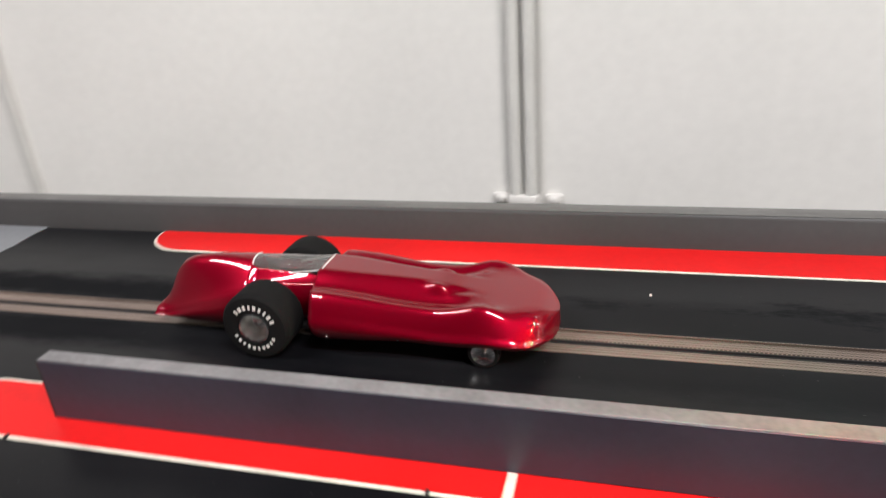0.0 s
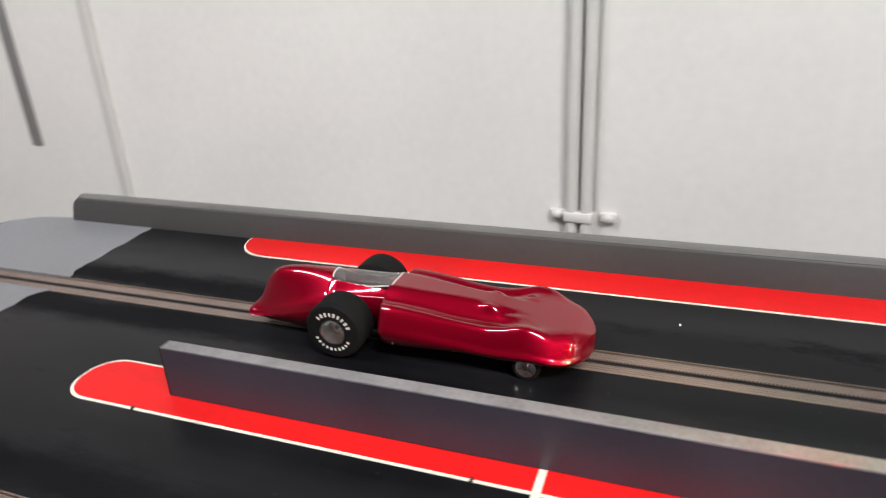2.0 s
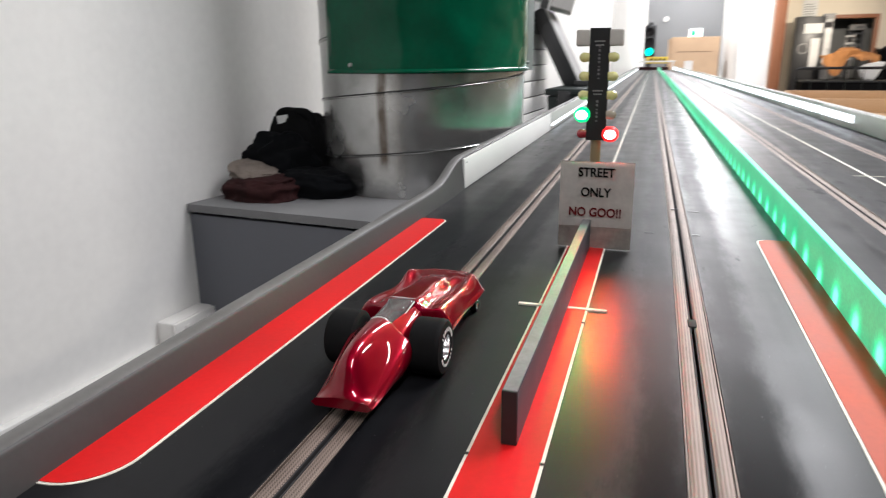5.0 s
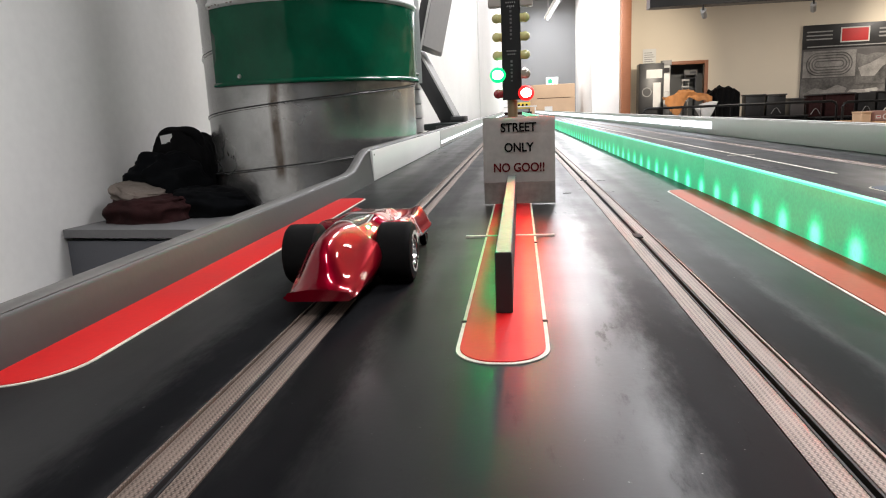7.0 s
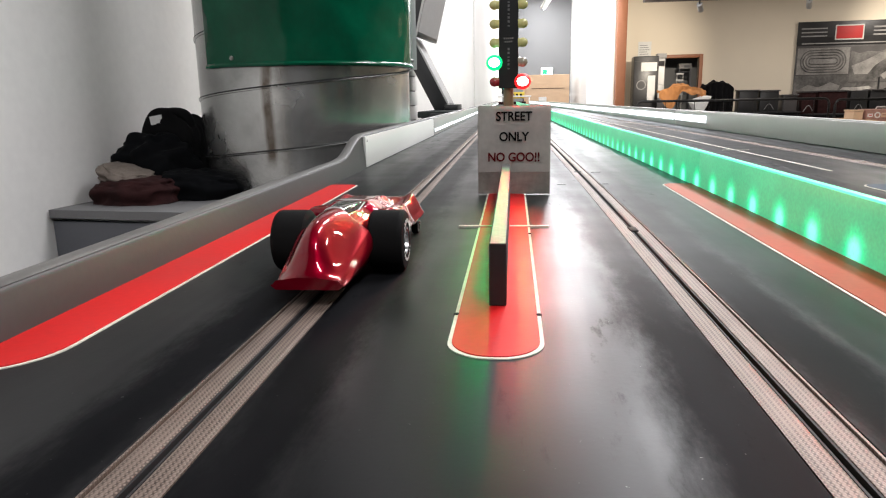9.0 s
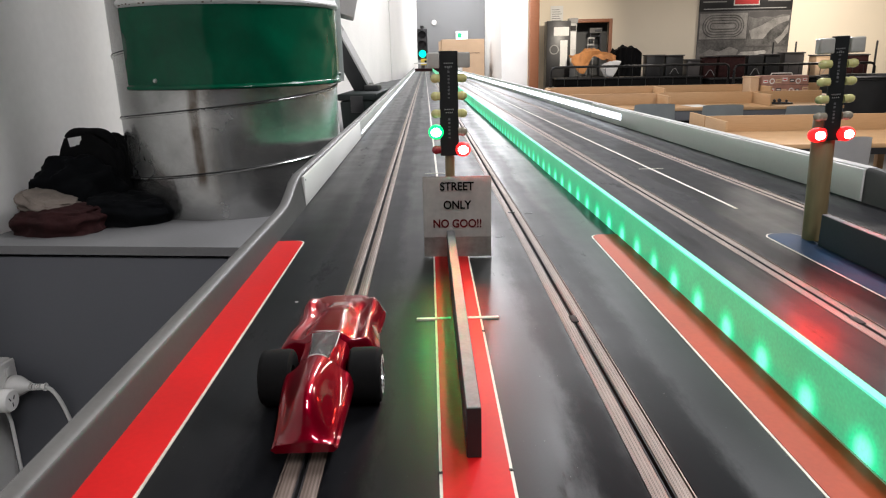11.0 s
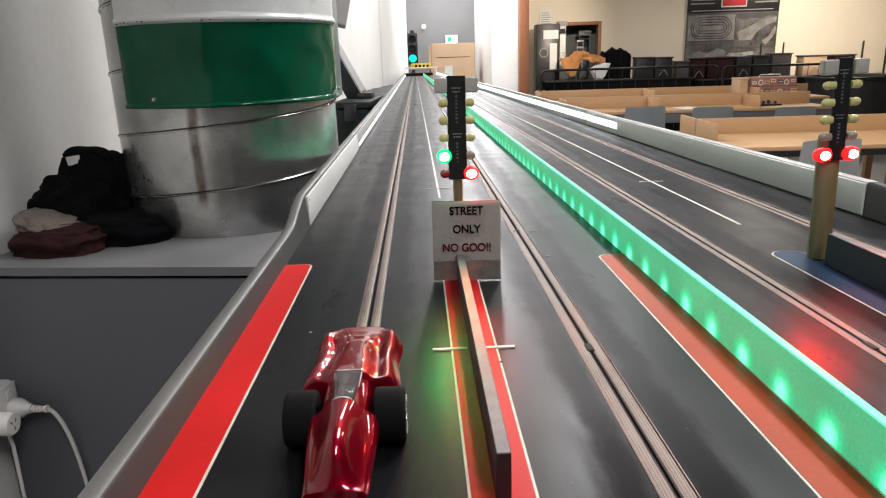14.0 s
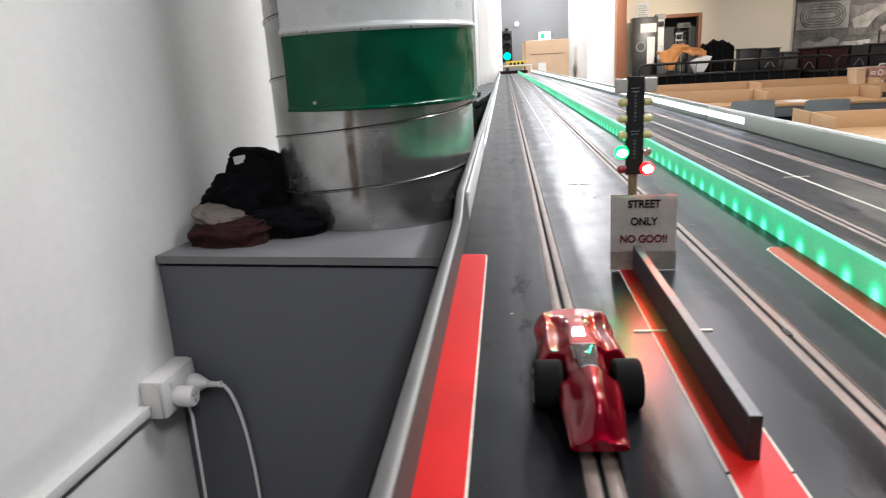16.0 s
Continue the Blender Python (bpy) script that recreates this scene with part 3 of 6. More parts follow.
def lettering(text, size, m, material, parent, depth=0.0003):
    """A line of raised letters, each one a part of its own."""
    cu = bpy.data.curves.new("letter", "FONT")
    cu.body, cu.size, cu.extrude = text, size, depth
    cu.align_x, cu.align_y = "CENTER", "CENTER"
    cu.offset = size * 0.022
    tmp = bpy.data.objects.new("letter", cu)
    scene.collection.objects.link(tmp)
    bpy.context.view_layer.update()
    me = bpy.data.meshes.new_from_object(tmp.evaluated_get(bpy.context.evaluated_depsgraph_get()))
    bpy.data.objects.remove(tmp)
    bm = bmesh.new()
    bm.from_mesh(me)
    bpy.data.meshes.remove(me)
    # shells that overlap across the line belong to one letter
    spans, seen = [], set()
    for start in bm.verts:
        if start in seen:
            continue
        stack, shell = [start], []
        seen.add(start)
        while stack:
            v = stack.pop()
            shell.append(v)
            for e in v.link_edges:
                w = e.other_vert(v)
                if w not in seen:
                    seen.add(w)
                    stack.append(w)
        spans.append([min(v.co.x for v in shell), max(v.co.x for v in shell), shell])
    letters = []
    for lo, hi, shell in sorted(spans, key=lambda k: k[0]):
        if letters and lo < letters[-1][1] - 0.1 * size * 0.1:
            letters[-1][1] = max(letters[-1][1], hi)
            letters[-1][2] += shell
        else:
            letters.append([lo, hi, shell])
    for lo, hi, shell in letters:
        one, copy = bmesh.new(), {}
        for v in shell:
            copy[v] = one.verts.new(v.co)
        for f in {f for v in shell for f in v.link_faces}:
            one.faces.new([copy[v] for v in f.verts])
        part("letter", one, material, parent, smooth=0).matrix_local = m
    bm.free()


def smooth01(a, b, x):
    k = min(1.0, max(0.0, (x - a) / (b - a)))
    return k * k * (3 - 2 * k)


# ---------------------------------------------------------------- the room
def structure(name, bm, material, label, category, m=None, smooth=30):
    return solid(name, bm, material, label, category, kind="structure", m=m, smooth=smooth)


Y0, Y1 = -3.2, 9.6
structure("floor", box(-2.2, 9.0, Y0 - 1, 14.5, FLOOR - 0.1, FLOOR), M["floor"], "dark grey lino floor of the hall", "floor")
structure("ceiling", box(-2.2, 9.0, Y0 - 1, 14.5, CEIL, CEIL + 0.1), M["ceiling"], "dark grey painted ceiling over the hall", "ceiling")
structure("wall_west", prism([(wall_x(Y0), Y0), (wall_x(Y1), Y1), (wall_x(Y1) - 0.12, Y1), (wall_x(Y0) - 0.12, Y0)], FLOOR, CEIL), M["wall"], "long white painted side wall beside the drag strip", "wall")
# added out of view; its dark tone keeps reflections on car and drum low
structure("wall_south", box(-2.2, 9.0, Y0 - 0.12, Y0, FLOOR, CEIL), M["greywall"], "unseen wall closing the start end, dark to dim reflections", "wall")
structure("wall_east", box(8.6, 8.75, Y0, 14.0, FLOOR, CEIL), M["beige"], "beige painted wall across the hall", "wall")
structure("wall_corridor", box(-0.9, 1.45, 13.0, 13.15, FLOOR, CEIL), M["greywall"], "dark grey end wall of the corridor", "wall")
structure("wall_corner", box(-0.42, -0.205, 9.602, 13.0, FLOOR, CEIL), M["wall"], "white wall beside the corridor", "wall")
structure("wall_partition", box(1.06, 1.44, 10.0, 10.12, FLOOR, CEIL), M["wall"], "white partition beside the corridor mouth", "wall")
structure("wall_partition_return", box(1.06, 1.18, 10.12, 13.0, FLOOR, CEIL), M["wall"], "white partition running back along the corridor", "wall")

bm = prism([(wall_x(6.5) + 0.0005, 6.49), (wall_x(6.5) + 0.0075, 6.49), (wall_x(6.5) + 0.0095, 6.515), (wall_x(6.5) + 0.0025, 6.515)], FLOOR, CEIL)
structure("trim", bm, M["pipe"], "thin joint strip up the white side wall", "trim")

# back wall with the doorway cut through it
ROOM = pose(1.6, 12.35, 0, 0, 0, TURN_ROOM)
bm = box(-0.4, 0.945, 0, 0.14, FLOOR, CEIL)
box(1.595, 7.4, 0, 0.14, FLOOR, CEIL, bm=bm)
box(0.945, 1.595, 0, 0.14, 0.70, CEIL, bm=bm)
structure("wall_north", bm, M["beige"], "beige painted back wall with a doorway", "wall", ROOM)
bm = box(0.3, 2.4, 1.0, 1.1, FLOOR, 1.2)
structure("wall_beyond", bm, M["greywall"], "dark wall of the room behind the doorway", "wall", ROOM)
bm = box(0.885, 0.945, -0.02, 0.16, FLOOR, 0.76, 0.004)
box(1.595, 1.655, -0.02, 0.16, FLOOR, 0.76, 0.004, bm=bm)
box(0.945, 1.595, -0.02, 0.16, 0.70, 0.76, 0.004, bm=bm)
structure("trim", bm, M["jarrah"], "brown timber frame round the doorway", "door frame", ROOM)
structure("post", box(1.438, 1.570, 9.76, 9.92, FLOOR, CEIL, 0.006), M["jarrah"], "red-brown squared timber post at the hall's edge", "post")
bm = box(1.66, 8.4, 8.9, 9.15, 1.25, CEIL)
structure("beam", bm, M["black"], "black painted beam under the ceiling", "beam")

# white slatted board on the side wall, behind the duct
sl = thing("slat_board", "white slatted display board fixed on the side wall", "wall board", pose(wall_x(2.6) + 0.006, 2.6, 0, 0, 0, TURN_ROOM), kind="structure")
part("backing", box(0, 0.008, -1.0, 1.1, -0.6, 1.1), M["tape"], sl)
for i in range(21):
    z = -0.58 + i * 0.08
    part("slat", box(0.009, 0.022, -1.0, 1.1, z, z + 0.073, 0.002), M["wall"], sl)

# ---------------------------------------------------------------- the drag strips
END = 9.0
XL, XR = -0.198, 0.572
LANES = (-0.0872, 0.0918, 0.3060, 0.4780)
strip = thing("drag_strip", "black painted wooden slot-car drag strip on a table", "slot track", kind="structure")
edges = [XL] + [v for x in LANES for v in (x - 0.0104, x + 0.0104)] + [XR]
for a, b in zip(edges[0::2], edges[1::2]):
    part("track_surface", box(a, b, -0.1905, END, -0.014, 0.0, 0.0006, seg=1), M["track"], strip)
# near-black base: the shade down in the slots is put into its colour
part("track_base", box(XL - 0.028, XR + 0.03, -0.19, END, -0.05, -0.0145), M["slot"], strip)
for x in LANES:
    for s in (-1, 1):
        part("copper_braid", box(x + s * 0.00565 - 0.00385, x + s * 0.00565 + 0.00385, -0.26, END, -0.0022, -0.0006, 0.0009), M["braid"], strip)
        part("slot_liner", box(x + s * 0.00135 - 0.00038, x + s * 0.00135 + 0.00038, -0.26, END, -0.008, -0.0009), M["dark"], strip)
        part("recess_edge", box(x + s * 0.0100 - 0.0004, x + s * 0.0100 + 0.0004, -0.19, END, -0.010, 0.0), M["braid"], strip)

# start platform, worn edge against the black paint
plat = thing("start_platform", "worn grey painted start platform behind the strip", "platform", kind="structure")


def platform_piece(x0, x1, left=False):
    out = [(x1, -0.1905)]
    k = 26
    for i in range(k + 1):
        x = x1 + (x0 - x1) * i / k
        out.append((x, -0.1885 + 0.06 * (x + 0.19) * (x < 0.06) + 0.0022 * noise.noise((x * 90, 1.7, 0)) + 0.012 * math.exp(-((abs(x + 0.0875) - 0.0125) / 0.004) ** 2) * (0.6 + noise.noise((x * 160, 4, 0)))))
    if left:
        out += [(x0, -0.285), (x0 + 0.006, -0.318), (x0 + 0.022, -0.340), (x0 + 0.05, -0.352), (x1, -0.356)]
    else:
        out += [(x0, -0.356), (x1, -0.356)]
    return out


pe = [XL - 0.002] + [v for x in LANES for v in (x - 0.0104, x + 0.0104)] + [XR]
for i, (a, b) in enumerate(zip(pe[0::2], pe[1::2])):
    part("deck", prism(platform_piece(a, b, i == 0)[1:], -0.016, 0.0006), M["platform"], plat)
part("deck_core", box(XL + 0.01, XR, -0.34, -0.19, -0.05, -0.0165), M["rim"], plat)
for x in LANES:
    part("deck_bridge", box(x - 0.0104, x + 0.0104, -0.355, -0.262, -0.014, 0.0004), M["platform"], plat)
part("legs_panel", box(XL + 0.03, XR - 0.03, -0.30, END, FLOOR, -0.052), M["shelffront"], plat)


def marking(pts, width, fill, parent, z=0.0004):
    """A painted island: white outline with the colour inside it."""
    part("white_outline", prism(pts, -0.0005, z), M["white"], parent, smooth=0)
    xs, ys = [p[0] for p in pts], [p[1] for p in pts]
    w, h = max(xs) - min(xs), max(ys) - min(ys)
    mx, my = (max(xs) + min(xs)) / 2, (max(ys) + min(ys)) / 2
    inner = [(mx + (x - mx) * (w - 2 * width) / w, my + (y - my) * (h - 2 * width) / h) for x, y in pts]
    part("colour_field", prism(inner, 0.0, z + 0.0004), fill, parent, smooth=0)


def stadium(x0, x1, y0, y1, r, k=9):
    out = []
    for cx, cy, a in ((x1 - r, y1 - r, 0), (x0 + r, y1 - r, 90), (x0 + r, y0 + r, 180), (x1 - r, y0 + r, 270)):
        out += [(cx + r * math.cos(radians(a + 90 * i / k)), cy + r * math.sin(radians(a + 90 * i / k))) for i in range(k + 1)]
    return out


def half_strip(x0, x1, y0, y1, r, side, near=None, k=9):
    """Rounded on one side only; the other runs under the kerb."""
    pts = []
    if side > 0:
        for cy, a, r in ((y0 + (near or r), 270, near or r), (y1 - r, 0, r)):
            pts += [(x1 - r + r * math.cos(radians(a + 90 * i / k)), cy + r * math.sin(radians(a + 90 * i / k))) for i in range(k + 1)]
        pts += [(x0, y1), (x0, y0)]
    else:
        for cy, a in ((y1 - r, 90), (y0 + r, 180)):
            pts += [(x0 + r + r * math.cos(radians(a + 90 * i / k)), cy + r * math.sin(radians(a + 90 * i / k))) for i in range(k + 1)]
        pts += [(x1, y0), (x1, y1)]
    return pts


isl = thing("marking_middle", "red painted island with a white outline on the black track", "track marking", kind="structure")
marking(stadium(-0.0180, 0.0190, -0.0625, 0.438, 0.0165), 0.0016, M["red"], isl)
for x, y in ((-0.0173, -0.0128), (0.0182, -0.0122), (0.0182, 0.1664)):
    part("nick", box(x - 0.0012, x + 0.0012, y, y + 0.0012, -0.0005, 0.0012), M["divend"], isl, "dark nick across the outline")
isl = thing("marking_kerb", "red painted strip with a white outline along the kerb", "track marking", kind="structure")
marking(half_strip(-0.1990, -0.1635, -0.0875, 0.447, 0.010, 1, 0.030), 0.0016, M["red"], isl)
# red strip whose paint colour holds the green glow of the wall beside it
isl = thing("marking_light_wall", "red painted strip, green wall glow put into its colour, with a white outline", "track marking", kind="structure")
marking(half_strip(0.1610, 0.1950, -0.086, 0.440, 0.012, -1), 0.0016, M["red_glow_tint"], isl)
isl = blue_island = thing("marking_blue_island", "dark blue painted island with a white outline", "track marking", kind="structure")
marking(stadium(0.3560, 0.3970, -0.060, 0.425, 0.0165), 0.0016, M["blue"], isl)
isl = blue_strip = thing("marking_blue_strip", "blue painted strip with a white outline beside the lit wall", "track marking", kind="structure")
marking(half_strip(0.2005, 0.2330, -0.086, 0.440, 0.012, 1), 0.0016, M["blue"], isl)
ln = thing("start_line", "thin white start line across the red island", "track marking", kind="structure")
part("line_piece", box(-0.0325, -0.0052, 0.1928, 0.1962, 0.0, 0.0013), M["white"], ln)
part("line_piece", box(0.0045, 0.0325, 0.1925, 0.1959, 0.0, 0.0013), M["white"], ln)
cl = thing("centre_lines", "thin white lane lines running down the strip", "track marking", kind="structure")
part("line_piece", box(-0.0060, -0.0022, 0.80, END, -0.0005, 0.0006), M["white"], cl)
part("line_piece", box(0.3868, 0.3908, 0.552, END, -0.0005, 0.0006), M["white"], cl)
for x, y in ((-0.004, 0.884), (0.389, 0.876)):
    part("line_piece", box(x - 0.022, x + 0.022, y, y + 0.002, -0.0005, 0.0009), M["white"], cl)
for x, y, w in ((0.056, 0.441, 0.004), (0.104, 0.441, 0.003), (0.086, 0.565, 0.004), (0.106, 0.557, 0.005)):
    part("scuff", box(x, x + w * 2.2, y, y + 0.0022, -0.0005, 0.0005), M["divtop"], cl)
ring = thing("ring_mark", "white painted ring on the black track", "track marking", pose(0.0335, -0.1665, 0.0), kind="structure")
part("ring", lathe([(0.0105, 0.0), (0.0126, 0.0), (0.0126, 0.0005), (0.0105, 0.0005), (0.0105, 0.0)], 40), M["white"], ring, smooth=0)
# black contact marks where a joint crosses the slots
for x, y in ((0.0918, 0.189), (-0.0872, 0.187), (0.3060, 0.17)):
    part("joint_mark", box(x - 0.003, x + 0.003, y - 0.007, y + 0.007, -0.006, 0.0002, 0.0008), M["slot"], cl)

# kerb along the wall side: coved grey board that steps up to the far rail
kerb = thing("kerb", "coved grey painted kerb along the strip's edge", "kerb", kind="structure")


def cove_profile(top):
    pts = [(-0.1945, -0.002), (-0.1949, 0.10 * top), (-0.1956, 0.28 * top), (-0.1966, 0.48 * top), (-0.1977, 0.68 * top), (-0.1988, 0.86 * top - 0.001)]
    cx, r = -0.2055, 0.007
    pts += [(cx + r * math.cos(radians(a)), top - 0.0045 + 0.0045 * math.sin(radians(a))) for a in range(25, 180, 14)]
    pts += [(-0.2125, top - 0.006), (-0.2125, -0.05), (-0.1945, -0.05)]
    return pts


bm = bmesh.new()
rings = []
ys = [-0.2770, -0.2755, -0.2710, -0.260] + [-0.2 + 0.1 * i for i in range(8)] + [0.54 + 0.02 * i for i in range(8)] + [0.8, 1.5, 3.0, 6.0, END]
for y in ys:
    top = 0.0220 + 0.0245 * smooth01(0.52, 0.64, y)
    if y < -0.265:
        top -= 0.004 * ((-0.265 - y) / 0.012) ** 2
    rings.append([bm.verts.new((x, y, z)) for x, z in cove_profile(top)])
for a, b in zip(rings, rings[1:]):
    for j in range(len(a)):
        bm.faces.new((a[j], b[j], b[(j + 1) % len(a)], a[(j + 1) % len(a)]))
bm.faces.new(rings[0])
bm.faces.new(rings[-1][::-1])
bmesh.ops.recalc_face_normals(bm, faces=bm.faces)
part("kerb_board", bm, M["rim"], kerb)
# cap along the kerb's top in a paler grey than its face
bm = bmesh.new()
rings = []
for y in [-0.271, -0.258] + [-0.2 + 0.1 * i for i in range(8)] + [0.54 + 0.02 * i for i in range(8)] + [0.8, 1.5, 3.0]:
    top = 0.0220 + 0.0245 * smooth01(0.52, 0.64, y) - 0.0045
    arc = [(math.cos(radians(a)), math.sin(radians(a))) for a in range(40, 141, 10)]
    pts = [(-0.2055 + 0.0074 * c, top + 0.0049 * s) for c, s in arc] + [(-0.2055 + 0.0060 * c, top + 0.0035 * s) for c, s in arc[::-1]]
    rings.append([bm.verts.new((x, y, z)) for x, z in pts])
for a, b in zip(rings, rings[1:]):
    for j in range(len(a)):
        bm.faces.new((a[j], b[j], b[(j + 1) % len(a)], a[(j + 1) % len(a)]))
bm.faces.new(rings[0])
bm.faces.new(rings[-1][::-1])
bmesh.ops.recalc_face_normals(bm, faces=bm.faces)
part("worn_edge", bm, M["rimtop"], kerb, "paler top edge")
bm = box(-0.1985, -0.1945, 0.632, 1.45, 0.001, 0.043, 0.0008)
part("scuff_plate", bm, M["paleplate"], kerb, "pale metal plate screwed on the kerb")
part("plate_screw", cyl((-0.1947, 0.641, 0.037), (-0.1939, 0.641, 0.037), 0.0012, 10), M["dark"], kerb)
for i in range(4):
    y = 1.46 + i * 1.88
    part("rail_lining", box(-0.1985, -0.1942, y, y + 1.87, 0.0005, 0.044, 0.001), M["railgrey"], kerb)

# far rail of the second strip, with white light strips let into it
rail = thing("side_rail", "pale grey rail along the far strip's edge", "rail", kind="structure")
part("rail_board", box(XR, XR + 0.016, 0.575, END, -0.05, 0.046, 0.001), M["railgrey"], rail)
part("rail_plate", box(XR - 0.0035, XR - 0.0003, 0.575, 1.9, 0.001, 0.044, 0.0006), M["paleplate"], rail)
bm = bmesh.new()
rings = []
for y in [-0.3 + 0.08 * i for i in range(11)] + [0.5, 0.53, 0.56, 0.575]:
    top = 0.020 + 0.026 * smooth01(0.40, 0.56, y)
    rings.append([bm.verts.new((x, y, z)) for x, z in ((XR, -0.05), (XR, top - 0.004), (XR + 0.003, top), (XR + 0.012, top), (XR + 0.016, top - 0.004), (XR + 0.016, -0.05))])
for a, b in zip(rings, rings[1:]):
    for j in range(6):
        bm.faces.new((a[j], b[j], b[(j + 1) % 6], a[(j + 1) % 6]))
bm.faces.new(rings[0])
bm.faces.new(rings[-1][::-1])
bmesh.ops.recalc_face_normals(bm, faces=bm.faces)
part("rail_nose", bm, M["rim"], rail)
y = 1.60
while y < END - 0.3:
    w = 0.30 if y < 1.7 else 0.62
    part("light_strip", box(XR - 0.0045, XR - 0.0006, y, y + w, 0.016, 0.034, 0.0008), M["ledwhite"], rail, "glowing white strip")
    y += w + 0.025
# glowing strips added on the kerb in place of the glare reflected along it
y = 1.47
while y < END - 0.3:
    part("light_strip", box(-0.1943, -0.1930, y, y + 0.998, 0.010, 0.0165), M["ledwhite"], kerb, "glowing white strip")
    y += 1.0

# low lit wall between the two strips
led = thing("lit_wall", "low translucent wall glowing green between the strips", "light strip", kind="structure")
y = -0.10
while y < END:
    w = 0.513 if y < 0 else min(1.0, END - y)
    part("acrylic_panel", box(0.1955, 0.1995, y, y + w - 0.0008, 0.0, 0.0350, 0.0004), M["led"], led)
    part("glowing_edge", box(0.1952, 0.2002, y, y + w - 0.0008, 0.0352, 0.0365), M["ledtop"], led)
    y += w


# the lanes are drawn together towards the finish to fit the camera's view
def draw_in(x):
    return -0.060 * max(0.0, x + 0.10)


def toe_in(parent):
    for ob in parent.children:
        me = ob.data
        bm = bmesh.new()
        bm.from_mesh(me)
        lo, hi = min(v.co.y for v in bm.verts), max(v.co.y for v in bm.verts)
        if hi - lo > 0.3:
            for cut in (-0.1, 0.05, 0.2, 0.35, 0.5, 0.6):
                if lo < cut < hi:
                    bmesh.ops.bisect_plane(bm, geom=bm.verts[:] + bm.edges[:] + bm.faces[:], plane_co=(0, cut, 0), plane_no=(0, 1, 0))
        for v in bm.verts:
            y = v.co.y
            go = 0.0 if y < -0.1 else (y + 0.1) ** 2 / 1.4 if y < 0.6 else y - 0.25
            v.co.x += draw_in(v.co.x) * go
        bm.to_mesh(me)
        bm.free()


for ob in (strip, rail, led, cl, blue_island, blue_strip):
    toe_in(ob)


# ---------------------------------------------------------------- on the strip
def divider(x, y0, y1, thick, high, label, face, top, end):
    d = thing("divider_board", label, "divider", pose(x, y0, 0.0009))
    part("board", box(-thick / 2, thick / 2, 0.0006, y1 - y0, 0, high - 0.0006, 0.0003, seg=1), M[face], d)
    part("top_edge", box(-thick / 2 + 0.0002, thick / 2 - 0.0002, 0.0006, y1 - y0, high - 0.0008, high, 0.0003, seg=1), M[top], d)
    part("end_face", box(-thick / 2 + 0.0001, thick / 2 - 0.0001, -0.0004, 0.0008, 0, high, 0.0003, seg=1), M[end], d, "plain black end")
    return d


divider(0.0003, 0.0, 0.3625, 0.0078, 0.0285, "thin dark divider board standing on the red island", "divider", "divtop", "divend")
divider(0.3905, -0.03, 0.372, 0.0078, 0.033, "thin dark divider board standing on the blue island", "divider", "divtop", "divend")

# notice leaning on the lamp post
sign = thing("notice_plate", "small steel notice standing on the track island", "sign", pose(0.0075, 0.3655, 0.0008, 0, 0, -3.0))
bm = bmesh.new()
W, Hh = 0.0345, 0.0835
rows = []
for j in range(9):
    z = Hh * j / 8
    rows.append([bm.verts.new((-W + 2 * W * i / 12, 0.0018 * (i / 6 - 1) ** 2 * (j / 8) ** 2, z)) for i in range(13)])
for a, b in zip(rows, rows[1:]):
    for i in range(12):
        bm.faces.new((a[i], a[i + 1], b[i + 1], b[i]))
bmesh.ops.solidify(bm, geom=bm.faces[:], thickness=0.0009)
part("plate", bm, M["signplate"], sign)
bm = bmesh.new()
rows = []
for j in range(9):
    z = 0.021 + (Hh - 0.0215) * j / 8
    rows.append([bm.verts.new((-W + 0.0004 + (2 * W - 0.0008) * i / 12, 0.0018 * (i / 6 - 1) ** 2 * (z / Hh) ** 2 - 0.0013, z + (0.0009 * noise.noise((i * 0.7, 3.3, 1)) if j == 0 else 0))) for i in range(13)])
for a, b in zip(rows, rows[1:]):
    for i in range(12):
        bm.faces.new((a[i], a[i + 1], b[i + 1], b[i]))
bmesh.ops.solidify(bm, geom=bm.faces[:], thickness=0.0002)
part("paper_notice", bm, M["signpaper"], sign, "soiled white paper stuck on the plate")
for txt, z, mt in (("STREET", 0.0733, "ink"), ("ONLY", 0.0543, "ink"), ("NO GOO!!", 0.0350, "inkred")):
    lettering(txt, 0.0118, pose(0.0, -0.0019, z, 90, 0, 0) @ Matrix.Diagonal((0.88, 1, 1, 1)), M[mt], sign)


